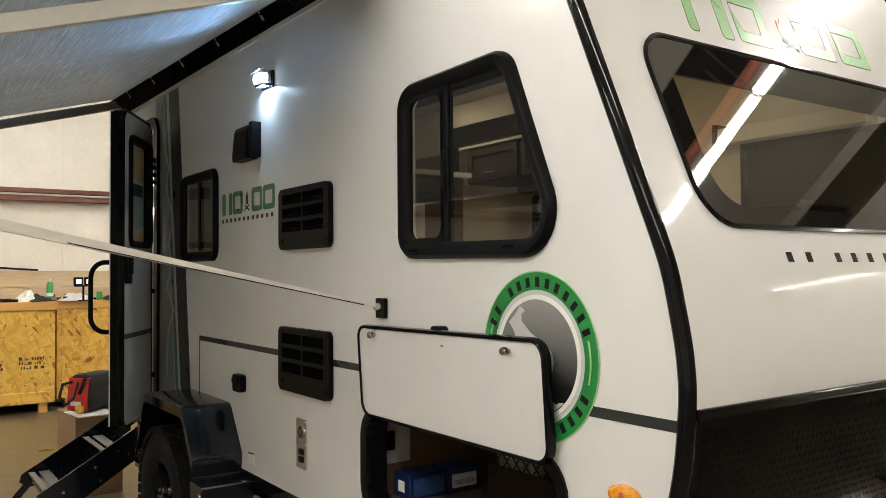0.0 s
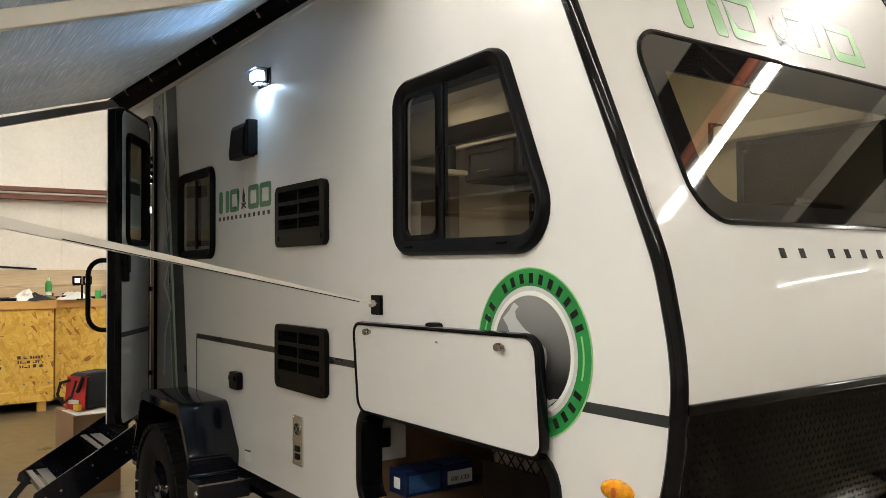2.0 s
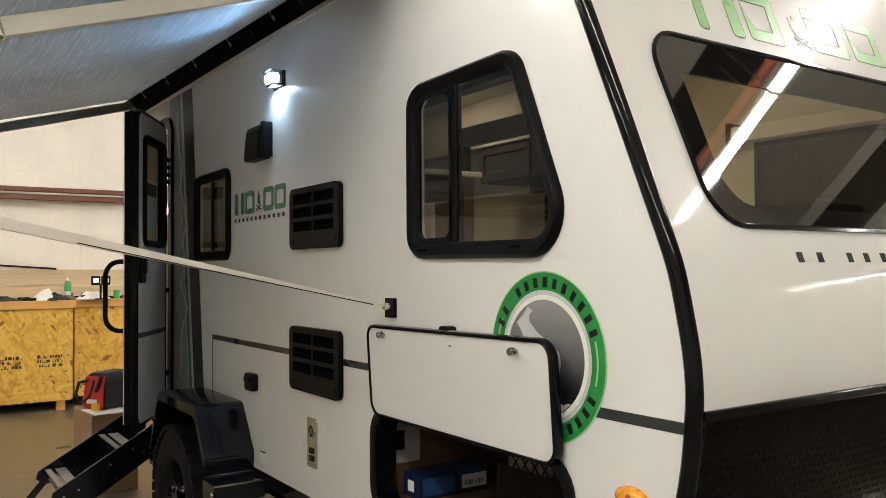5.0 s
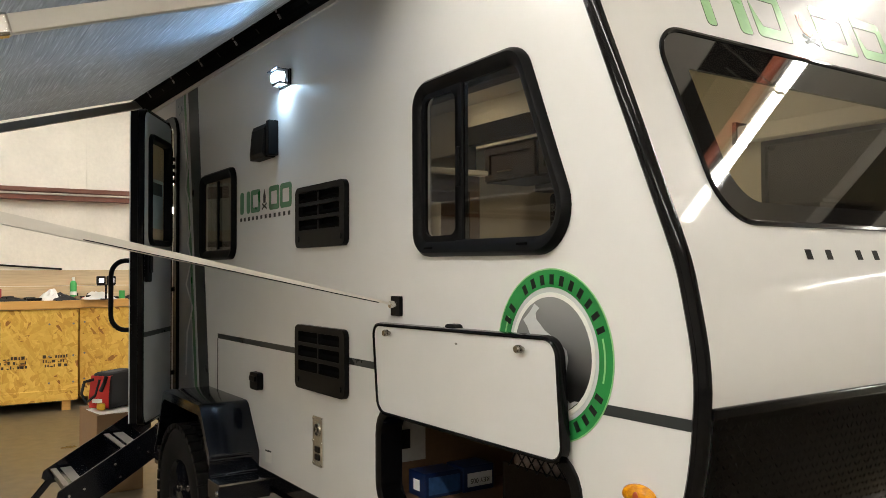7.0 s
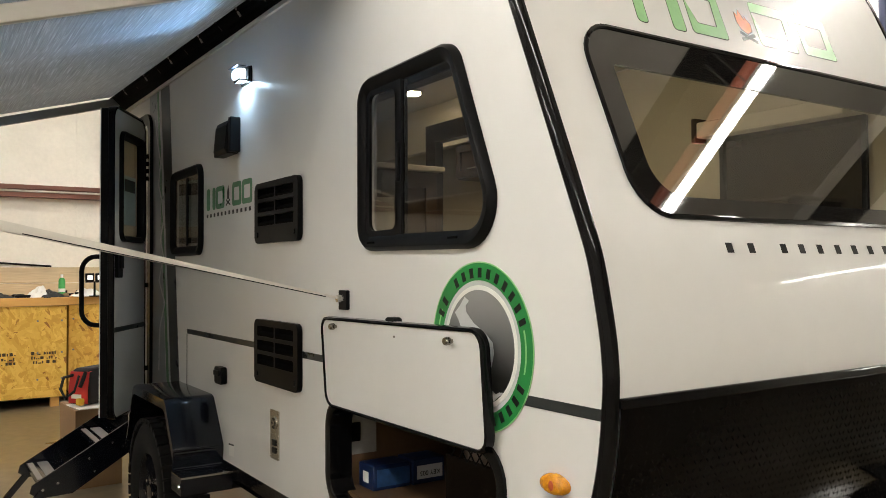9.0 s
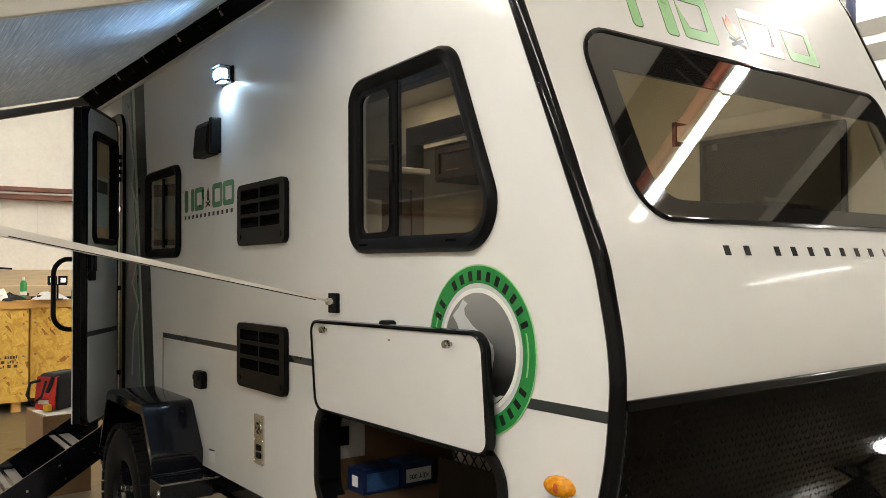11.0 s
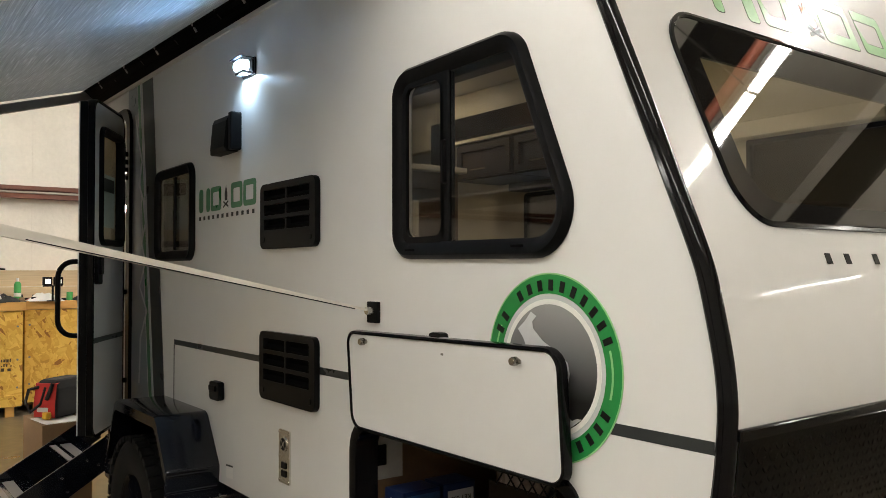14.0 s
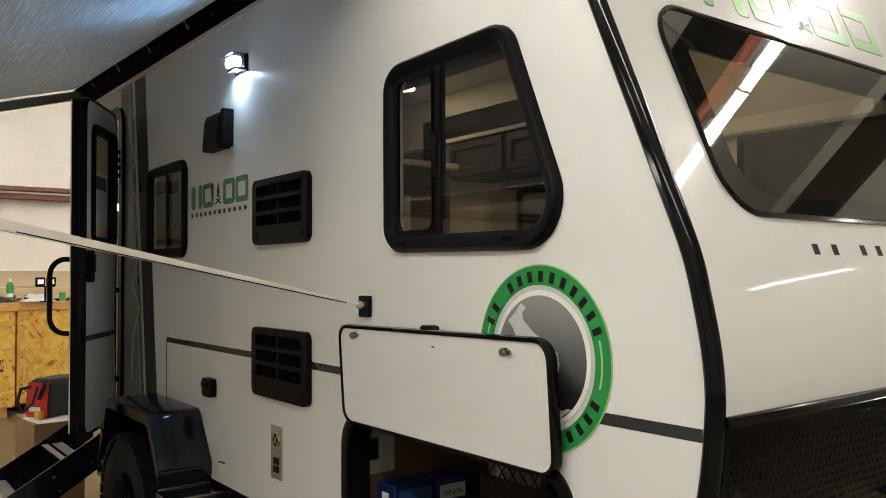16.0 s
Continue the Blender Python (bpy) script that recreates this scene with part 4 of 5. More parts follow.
# ---- entry door, folded open, with its grab handle ----
hx, hy, ex, ey = -3.93, -0.02, -3.375, -0.348
door = new("entry_door")
door.parent = trailer
door["label"] = "white entry door with black frame standing wide open"
ang = math.degrees(math.atan2(ey - hy, ex - hx))
door.matrix_basis = ORIGIN @ pose(hx, hy, 0, 0, 0, ang)
DL = math.hypot(ex - hx, ey - hy)
do = rrect(0.105, DL, 0.73, 2.44, 0.075)
# local x runs from hinge to free edge, local +y faces the wall
UP = lambda a, b, c: (a, c, b)
wo = rrect(0.145, DL - 0.085, 1.70, 2.32, 0.06)
part("leaf", sheet(inset(do, 0.012), [inset(wo, 0.02)], 0.0, 0.034, UP), WHITE, door, "white door skin")
part("door_frame", loops([[(p[0], y, p[1]) for p in inset(do, d)] for d, y in ((0.02, 0.002), (0.02, -0.006), (-0.004, -0.006), (-0.006, 0.02), (-0.004, 0.036), (0.008, 0.038), (0.012, 0.034))]), TRIM, door, "black door edge", True)
df = part("window_frame", loops([[(p[0], y, p[1]) for p in inset(wo, d)] for d, y in ((0, 0.034), (0.002, 0.05), (0.012, 0.056), (0.030, 0.05), (0.036, 0.036), (0.036, 0.0), (0.0, -0.01), (0.0, 0.0))]), BLACK, door, "black door window frame", True)
g = part("pane", pane_face(inset(wo, 0.03)[::-1], 0.020, UP), DOOR_GLASS, df, "clear door glass", recalc=False)
g.visible_shadow = False
part("shade", sheet(inset(wo, 0.022), [], 0.004, 0.008, UP), SHADE, df, "pale pull-down shade behind the glass")
part("window_notice", sheet([(0.25, 1.80), (DL - 0.19, 1.80), (DL - 0.19, 2.08), (0.25, 2.08)], [], 0.0225, 0.0232, UP), mat("pale_green_paper", (0.55, 0.66, 0.62), 0.6, var=0.1), df, "pale green paper notice on the glass")
part("notice_bar", sheet([(0.265, 1.99), (DL - 0.205, 1.99), (DL - 0.205, 2.06), (0.265, 2.06)], [], 0.0236, 0.0242, UP), CHARCOAL, df)
part("stripe", sheet([(0.118, 1.203), (DL - 0.012, 1.203), (DL - 0.012, 1.230), (0.118, 1.230)], [], 0.0342, 0.0354, UP), CHARCOAL, door, "dark grey stripe")
lk = part("lock", sheet(rrect(DL - 0.10, DL - 0.02, 1.50, 1.66, 0.012, 3), [], 0.034, 0.052, UP), BLACK, door, "black door lock", bevel=0.004)
part("paddle", box(DL - 0.085, DL - 0.04, 0.052, 0.064, 1.55, 1.64), BLACK, lk, bevel=0.004)
arc = lambda cy, cz, a0, a1: [(DL - 0.01, cy + 0.075 * math.cos(radians(a0 + (a1 - a0) * k / 6)), cz + 0.08 * math.sin(radians(a0 + (a1 - a0) * k / 6))) for k in range(7)]
grip = [(DL - 0.01, -0.005, 1.615)] + arc(-0.062, 1.535, 90, 180) + arc(-0.062, 1.325, 180, 270) + [(DL - 0.01, -0.005, 1.245)]
gh = part("grab_handle", tube(grip, 0.013, 10), BLACK, door, "black looped grab handle", True)
for z in (1.615, 1.245):
    part("bracket", box(DL - 0.035, DL + 0.012, -0.022, -0.006, z - 0.04, z + 0.04), BLACK, gh, bevel=0.004)
part("outer_skin_edge", box(DL + 0.002, DL + 0.010, -0.036, -0.0305, 0.75, 2.42), WHITE, door, "white outer skin edge")
part("edge_strip", box(DL + 0.006, DL + 0.010, -0.03, 0.008, 0.75, 2.42), BLACK, door)
jamb = tp("door_jamb", sheet(inset(DOORWAY, -0.06), [inset(DOORWAY, 0.004)], -0.001, -0.02), BLACK, "black doorway frame")
for z in (0.95, 1.45, 2.10, 2.145, 2.19, 2.235):
    tp("hinge", bar((-3.872, -0.010, z), (-3.828, -0.034, z), 0.018, 0.026), TRIM, parent=jamb)
rl = tp("reading_lamp", tube([(REAR + 0.031, 0.24, 2.0), (REAR + 0.05, 0.24, 2.0)], 0.03, 20), CHROME, "small lit reading lamp on the rear cabin wall", True)
tp("lens", tube([(REAR + 0.0501, 0.24, 2.0), (REAR + 0.056, 0.24, 2.0)], 0.022, 20), CABIN_GLOW, "glowing lamp lens", parent=rl)

# ---- folding entry steps ----
def step_rail(x):
    return sheet([(-0.06, 0.645), (0.02, 0.645), (0.02, 0.505), (-0.42, 0.228), (-0.60, 0.222), (-0.648, 0.258), (-0.637, 0.302)], [], x - 0.006, x + 0.006, lambda a, b, c: (c, a, b))


steps = tp("entry_steps", step_rail(-3.96), STEEL_BLACK, "black steel fold-down entry steps with grey tread strips")
tp("rail", step_rail(-4.55), STEEL_BLACK, parent=steps)
for y, z in ((-0.200, 0.500), (-0.515, 0.318)):
    td = tp("tread", box(-4.54, -3.97, y - 0.09, y + 0.12, z - 0.03, z), STEEL_BLACK, parent=steps, bevel=0.004)
    tp("grip_strip", box(-4.50, -4.01, y - 0.085, y - 0.055, z + 0.0005, z + 0.003), GREYTUBE, parent=steps)
    tp("grip_strip", box(-4.50, -4.01, y - 0.03, y + 0.03, z + 0.0005, z + 0.003), GREYTUBE, parent=steps)
for x in (-3.955, -4.555):
    tp("leg", bar((x, -0.58, 0.26), (x, -0.80, 0.0), 0.03, 0.035), STEEL_BLACK, parent=steps)
for y, z in ((-0.2, 0.50), (-0.33, 0.42), (-0.5, 0.30), (-0.58, 0.27), (-0.14, 0.47), (-0.30, 0.34)):
    tp("bolt", tube([(-3.955, y, z), (-3.947, y, z)], 0.008, 8), CHROME, parent=steps)

tp("mount_box", box(-3.94, -3.52, -0.11, 0.10, 0.40, 0.638), STEEL_BLACK, "black steel mounting box", parent=steps, bevel=0.01)

# ---- fender and wheel ----
WX, WR = -3.06, 0.392
FO = -0.235
arch = rounded([(-3.50, 0.60), (-3.42, 0.62), (-3.26, 0.935), (-2.63, 0.935), (-2.478, 0.722), (-2.490, 0.632), (-2.34, 0.625)], [0.001, 0.02, 0.07, 0.06, 0.025, 0.012, 0.001], 6)
top = arch[7:-7]
bm = loops([[(p[0], y, p[1] + dz) for p in top] for y, dz in ((-0.002, 0), (FO + 0.01, 0), (FO, -0.006), (FO - 0.002, -0.05), (FO + 0.004, -0.05), (FO + 0.006, -0.014), (-0.002, -0.014))], closed=False)
fender = tp("fender", bm, STEEL_BLACK, "glossy black steel fender over the tyre", True)
tp("fender_ledge", box(-2.50, -2.338, FO - 0.002, -0.004, 0.545, 0.625), STEEL_BLACK, "black ledge in front of the fender", bevel=0.004)
tp("ledge_edge", box(-2.341, -2.335, FO - 0.002, -0.006, 0.620, 0.6275), CHROME, "bright metal edge strip", parent=fender)
tp("bend_line", box(-2.4790, -2.4735, FO + 0.004, -0.006, 0.7195, 0.7235), STEEL_BLACK, parent=fender, bevel=0.002)
tp("ledge_bolt", lathe_y([(0, FO - 0.012), (0.012, FO - 0.010), (0.014, FO - 0.004)], (-2.36, 0.585), 10), CHROME, parent=fender)
tp("frame_rail", box(REAR + 0.1, 0.1, 0.12, 0.20, 0.48, 0.595), STEEL_BLACK, "black steel chassis rail")
tp("frame_rail", box(REAR + 0.1, 0.1, WIDE - 0.2, WIDE - 0.12, 0.48, 0.595), STEEL_BLACK)
tp("axle", tube([(WX, -0.02, WR), (WX, WIDE + 0.02, WR)], 0.04, 12), STEEL_BLACK)


def wheel(y0, y1, sgn):
    tyre_pro = [(0.20, y0 + sgn * 0.02), (0.24, y0 + sgn * 0.003), (0.33, y0), (0.365, y0 + sgn * 0.02), (0.376, y0 + sgn * 0.04), (0.376, y1 - sgn * 0.04), (0.365, y1 - sgn * 0.02), (0.33, y1), (0.24, y1)]
    wh = tp("wheel", lathe_y(tyre_pro, (WX, WR), 56), RUBBER, "knobbly black off-road tyre on a black rim", True)
    bm = bmesh.new()
    for i in range(40):
        a = 2 * math.pi * i / 40
        for k, (ya, yb) in enumerate(((0.0, 0.055), (0.062, 0.105), (0.112, 0.155), (0.162, 0.215))):
            da = 0.062 if k in (0, 3) else 0.05
            off = 0.5 * (k % 2) * 2 * math.pi / 40
            q = []
            for r in (0.362, 0.386):
                for yy in (ya, yb):
                    for b in (a + off - da, a + off + da):
                        q.append(bm.verts.new((WX + r * math.cos(b), y0 + sgn * yy, WR + r * math.sin(b))))
            for f in ((0, 1, 3, 2), (4, 6, 7, 5), (0, 4, 5, 1), (2, 3, 7, 6), (0, 2, 6, 4), (1, 5, 7, 3)):
                bm.faces.new([q[j] for j in f])
    tagged(tp("tyre_tread", bm, RUBBER, parent=wh), kind="stuff")
    rim = tp("rim", lathe_y([(0.205, y0 + sgn * 0.015), (0.195, y0 + sgn * 0.03), (0.185, y0 + sgn * 0.06), (0.12, y0 + sgn * 0.075), (0.05, y0 + sgn * 0.05), (0.045, y0 + sgn * 0.02), (0.0, y0 + sgn * 0.018)], (WX, WR), 40), STEEL_BLACK, "black steel rim", True, parent=wh)
    for i in range(8):
        a = 2 * math.pi * i / 8
        tp("spoke", bar((WX + 0.05 * math.cos(a), y0 + sgn * 0.045, WR + 0.05 * math.sin(a)), (WX + 0.19 * math.cos(a), y0 + sgn * 0.045, WR + 0.19 * math.sin(a)), 0.035, 0.02, up=(0, 1, 0)), STEEL_BLACK, parent=wh)
    for i in range(6):
        a = 2 * math.pi * i / 6 + 0.2
        tp("lug_nut", lathe_y([(0, y0 + sgn * 0.015), (0.009, y0 + sgn * 0.018), (0.011, y0 + sgn * 0.05)], (WX + 0.075 * math.cos(a), WR + 0.075 * math.sin(a)), 8), CHROME, parent=wh)


wheel(-0.218, 0.002, 1)
wheel(WIDE + 0.218, WIDE - 0.002, -1)

# ---- awning ----
rail = tp("awning_rail", loops([[(x, y, z) for y, z in pro] for x, pro in (
    (-4.75, ((-0.001, 2.642), (-0.001, 2.745), (-0.06, 2.752), (-0.085, 2.738), (-0.085, 2.716), (-0.05, 2.684), (-0.02, 2.642))),
    (-1.00, ((-0.001, 2.600), (-0.001, 2.662), (-0.06, 2.662), (-0.085, 2.632), (-0.085, 2.612), (-0.05, 2.606), (-0.02, 2.600))))], cap=True), DARK, "black awning rail along the roof edge")
tp("drip_edge", bar((-4.85, -0.0075, 2.631), (-0.62, -0.0075, 2.588), 0.012, 0.020), ALU, parent=rail)
for i in range(13):
    x = -4.5 + i * 0.27
    z = 2.728 - 0.0275 * (x + 4.6)
    tp("clip", bar((x, -0.090, z), (x, -0.066 if i % 2 else -0.055, z - 0.036), 0.014, 0.005, up=(0, 1, 0)), GREYTUBE if i % 2 else BLACK, parent=rail)
AX0, AX1 = -4.62, -1.06
rows = []
for i in range(25):
    u = i / 24
    y = -0.05 - 2.25 * u
    row = []
    for j in range(41):
        x = AX0 + (AX1 - AX0) * j / 40
        sag = math.sin(math.pi * u) * (0.055 * min(1, j / 8) + 0.012 * math.sin(j * 0.55))
        row.append((x, y, 2.746 - 0.0295 * (x - AX0) * (1 - u) - 0.278 * (-y - 0.05) - sag))
    rows.append(row)
bm = loops(rows, closed=False)
bmesh.ops.solidify(bm, geom=bm.faces[:], thickness=0.002)
tp("awning_fabric", bm, AWNING, "grey streaked vinyl awning fabric, extended", True)
tp("awning_roller", tube([(AX0 - 0.05, -2.32, 2.06), (AX1 + 0.05, -2.32, 2.06)], 0.05, 20), GREYTUBE, "grey awning roller tube", True)


def awning_arms(x, upper, strut):
    top = (x, -0.02, 2.56)
    knee = (x, -1.185, 2.186)
    a = tp("awning_arm", bar(top, knee, 0.03, 0.052), upper, "cream awning rafter arm" if upper == ALU else "grey awning rafter arm", bevel=0.004)
    tp("arm_extension", bar((x, -1.16, 2.194), (x, -2.28, 2.03), 0.022, 0.036), upper, parent=a, bevel=0.003)
    tp("arm_knuckle", bar((x, -1.165, 2.192), (x, -1.225, 2.175), 0.045, 0.06), CHROME, parent=a, bevel=0.008)
    rings = []
    for y, h, w in ((-0.03, 0.007, 0.008), (-0.20, 0.010, 0.010), (-0.37, 0.015, 0.014), (-0.72, 0.022, 0.018), (-1.15, 0.031, 0.022), (-2.28, 0.034, 0.022)):
        z = 1.434 - 0.2175 * y
        rings.append([(x + a * w / 2, y, z + b * h / 2) for a, b in ((-1, -1), (1, -1), (1, 1), (-1, 1))])
    s = tp("awning_strut", loops(rings, cap=True), strut, "cream tapering awning strut")
    tp("strut_lip", bar((x + 0.006, -0.08, 1.4465), (x + 0.009, -2.28, 1.912), 0.006, 0.003), BLACK, parent=s)


awning_arms(-1.205, ALU, ALU)
rear = tp("awning_arm", bar((-4.58, -0.04, 2.70), (-4.58, -2.28, 2.06), 0.045, 0.055), GREYTUBE, "grey awning rafter arm", bevel=0.006)
br = tp("awning_bracket", sheet(rrect(-1.235, -1.178, 1.400, 1.466, 0.004, 2), [], -0.001, -0.014), BLACK, "black awning strut bracket")
tp("pivot", lathe_y([(0, -0.036), (0.012, -0.035), (0.014, -0.014)], (-1.205, 1.438), 12), CHROME, parent=br)

# ---- inside the cabin ----
gc = tp("galley_cabinet", box(-2.15, -1.545, 0.046, 0.590, SOLE + 0.05, 1.938), WALNUT, "dark wood galley cabinet with a pale top", bevel=0.003)
tp("cap", box(-2.17, -1.514, 0.046, 0.612, 1.9385, 1.960), CABIN_CEILING, parent=gc, bevel=0.004)
for y0, y1 in ((0.06, 0.31), (0.325, 0.575)):
    tp("door", sheet([(y0, 1.20), (y1, 1.20), (y1, 1.915), (y0, 1.915)], [[(y0 + 0.045, 1.25), (y1 - 0.045, 1.25), (y1 - 0.045, 1.87), (y0 + 0.045, 1.87)]], -1.5445, -1.532, lambda a, b, c: (c, a, b)), WALNUT, parent=gc)
tp("wardrobe_side", box(-2.36, -2.27, 1.05, 1.10, SOLE + 0.05, 2.199), WOOD, "dark wood wardrobe edge")
for x0, x1 in ((-2.72, -2.245), (-2.235, -1.76)):
    oc = tp("overhead_cabinet", box(x0, x1, 1.50, WIDE - 0.046, 2.07, 2.275), WOOD, "dark wood overhead cabinet", bevel=0.003)
    tp("door", sheet([(x0 + 0.012, 2.08), (x1 - 0.012, 2.08), (x1 - 0.012, 2.265), (x0 + 0.012, 2.265)], [[(x0 + 0.05, 2.115), (x1 - 0.05, 2.115), (x1 - 0.05, 2.23), (x0 + 0.05, 2.23)]], 1.499, 1.484), WOOD, parent=oc)
    tp("handle", tube([(x0 + 0.15, 1.472, 2.124), (x1 - 0.19, 1.472, 2.122)], 0.005, 6), CHROME, parent=oc)
tp("valance", box(-4.3, -1.74, 1.47, 1.53, 2.28, 2.555), BEIGE)
fwn = tp("far_window", sheet(rrect(-1.07, -0.40, 1.60, 2.12, 0.01), [rrect(-1.05, -0.42, 1.62, 2.10, 0.01)], WIDE - 0.046, WIDE - 0.062), BLACK, "black-framed window in the far wall")
tp("pane", box(-1.055, -0.415, WIDE - 0.050, WIDE - 0.047, 1.615, 2.105), FRIT, "dark glass", parent=fwn)
tp("far_valance", box(-1.15, -0.46, WIDE - 0.12, WIDE - 0.046, 2.125, 2.195), CABIN_CEILING, "cream window valance", bevel=0.006)
tp("far_valance_end", box(-1.172, -1.152, WIDE - 0.125, WIDE - 0.046, 2.105, 2.215), WOOD, "dark wood valance end")
tp("front_shelf", box(-0.62, -0.46, 0.05, WIDE - 0.05, 2.34, 2.37), CABIN_CEILING, "cream shelf over the bed")
tp("window_valance", box(-1.16, -0.52, 0.046, 0.10, 2.108, 2.19), WOOD, "dark wood valance over the side window", bevel=0.004)
gw = tp("galley_window", sheet(rrect(-2.49, -1.86, 1.60, 2.005, 0.03), [rrect(-2.465, -1.885, 1.625, 1.98, 0.02)], WIDE - 0.046, WIDE - 0.062), BLACK, "black-framed window over the galley")
tp("pane", box(-2.47, -1.88, WIDE - 0.050, WIDE - 0.047, 1.62, 1.985), FRIT, "dark glass", parent=gw)
tp("galley_ledge", box(-2.51, -1.80, WIDE - 0.16, WIDE - 0.046, 2.012, 2.055), WOOD, "dark wood ledge over the galley window", bevel=0.003)
tp("soffit", box(-2.36, -1.52, 1.05, 1.10, 2.20, 2.295), WOOD, "dark wood soffit beam")
tp("paper_roll", tube([(-1.440, 0.270, 1.6005), (-1.440, 0.270, 1.81)], 0.048, 20), CABIN_CEILING, "pale upright roll", True)
tp("galley_counter", box(-1.53, -1.2, 0.05, 0.62, 1.56, 1.60), CABIN_CEILING, "pale galley counter")
tp("bed_base", box(-1.45, -0.2, 0.7, WIDE - 0.05, SOLE + 0.05, 1.22), WOOD, "dark wood bed base")
tp("mattress", box(-1.45, -0.22, 0.68, WIDE - 0.05, 1.22, 1.42), PAPER, "pale mattress", bevel=0.03)
cl = tp("ceiling_lamp", tube([(-2.67, 1.156, 2.556), (-2.67, 1.156, 2.545)], 0.062, 24), CHROME, "small round cabin ceiling lamp, lit")
tp("lens", tube([(-2.67, 1.156, 2.5449), (-2.67, 1.156, 2.538)], 0.050, 24), REAR_GLOW, "glowing lamp lens", parent=cl)
cl = tp("ceiling_lamp", tube([(-1.3, 0.95, 2.556), (-1.3, 0.95, 2.545)], 0.062, 24), CHROME, "small round cabin ceiling lamp, lit")
tp("lens", tube([(-1.3, 0.95, 2.5449), (-1.3, 0.95, 2.538)], 0.050, 24), CABIN_GLOW, "glowing lamp lens", parent=cl)

# ---- workbenches against the back wall ----
def workbench(name, x1, y0, y1, top, opening=None):
    e = empty(name, "osb-clad workbench with a pine rim, cluttered top", "workbench", (x1 - 0.4, (y0 + y1) / 2, 0), "workbenches along the wall")
    inv = Matrix.Translation((-e.location.x, -e.location.y, 0))

    def wp(n, bm, m, label="", bevel=0.0):
        bm.transform(inv)
        return part(n, bm, m, e, label, bevel=bevel)
    x0 = BACK + 0.03
    if opening:
        a, b, c, d = opening
        wp("front_panel", sheet([(y0, 0.13), (y1, 0.13), (y1, top - 0.1), (y0, top - 0.1)], [[(a, c), (b, c), (b, d), (a, d)]], x1 - 0.018, x1, lambda p, q, r: (r, p, q)), OSB, "yellow oriented strand board")
        # Black sheet behind the opening stands for the shade inside.
        wp("opening_shade", box(x1 - 0.35, x1 - 0.33, a - 0.05, b + 0.05, c - 0.05, d + 0.05), DARK)
    else:
        wp("front_panel", box(x1 - 0.018, x1, y0, y1, 0.13, top - 0.1), OSB, "yellow oriented strand board")
    wp("side_panel", box(x0, x1 - 0.019, y1 - 0.018, y1, 0.13, top - 0.1), OSB)
    wp("side_panel", box(x0, x1 - 0.019, y0, y0 + 0.018, 0.13, top - 0.1), OSB)
    wp("rim", box(x1 - 0.02, x1 + 0.022, y0 - 0.02, y1 + 0.022, top - 0.095, top), PINE, "pine board rim", bevel=0.004)
    wp("rim", box(x0, x1 - 0.021, y1 - 0.018, y1 + 0.022, top - 0.095, top), PINE, bevel=0.004)
    wp("worktop", box(x0, x1 - 0.021, y0, y1 - 0.019, top - 0.04, top - 0.004), PINE)
    wp("base_rail", box(x1 - 0.03, x1 + 0.010, y0, y1, 0.115, 0.24), OSB, "strand board kick rail", 0.003)
    # Blackened board paints the shadow gap under the bench.
    wp("underside", box(x0, x1 - 0.05, y0 + 0.02, y1 - 0.02, 0.10, 0.115), DARK)
    for y in (y0 + 0.1, y1 - 0.16):
        for x in (x0 + 0.05, x1 - 0.12):
            wp("foot", box(x, x + 0.09, y, y + 0.09, 0.0, 0.13), PINE)
    random.seed(5)
    for r in range(3):
        yy = y1 - 0.10 - 0.42 * r
        for k in range(3):
            y = yy - 0.02 * random.random()
            while y > yy - 0.26:
                w = random.choice((0.014, 0.022, 0.034))
                wp("stamp_bar", box(x1 + 0.0008, x1 + 0.002, y - w, y, 0.50 + 0.05 * k, 0.50 + 0.05 * k + random.choice((0.012, 0.03, 0.036))), STAMP)
                y -= w + random.choice((0.008, 0.012, 0.03))
    for y in (y0 + 0.05, (y0 + y1) / 2, y1 - 0.30, y1 - 0.05):
        for z in (0.32, 0.62, 0.98):
            wp("screw", tube([(x1 + 0.0005, y, z), (x1 + 0.003, y, z)], 0.012, 8), GREYTUBE)
    return e


workbench("workbench", -8.90, -2.6, 0.285, 1.245, (-2.2, -0.50, 0.30, 1.02))
workbench("workbench", -9.12, 0.34, 2.6, 1.245)
TOPZ = 1.241
BXX = -9.05


def thing(name, bm, material, label, category, at, rz=0, smooth=False, bevel=0.0, group=""):
    ob = tagged(link(name, bm, material, smooth, bevel), label, category, group)
    ob.matrix_basis = pose(*at, 0, 0, rz)
    return ob


bot = empty("cleaner_bottle", "green plastic cleaner bottle with a pale cap on the bench", "bottle", (BXX, 0.253, TOPZ))
part("bottle_body", loops([[(r * math.cos(a), r * math.sin(a), z) for a in (2 * math.pi * i / 20 for i in range(20))] for r, z in ((0.034, 0), (0.037, 0.01), (0.037, 0.19), (0.028, 0.215), (0.016, 0.225))], cap=True), GREENPLASTIC, bot, smooth=True)
part("cap", tube([(0, 0, 0.225), (0, 0, 0.265)], 0.015, 14), PAPER, bot, "pale cap", True)
part("label_panel", tube([(0, 0, 0.06), (0, 0, 0.10)], 0.0378, 20), PAPER, bot, "white label band")

wl = empty("work_light", "black twin-head work light standing on the bench", "work light", (-9.0, 0.60, TOPZ))
part("post", tube([(0, 0, 0.012), (0, 0, 0.17)], 0.012, 10), BLACK, wl)
part("base", tube([(0, 0, 0), (0, 0, 0.012)], 0.06, 20), BLACK, wl)
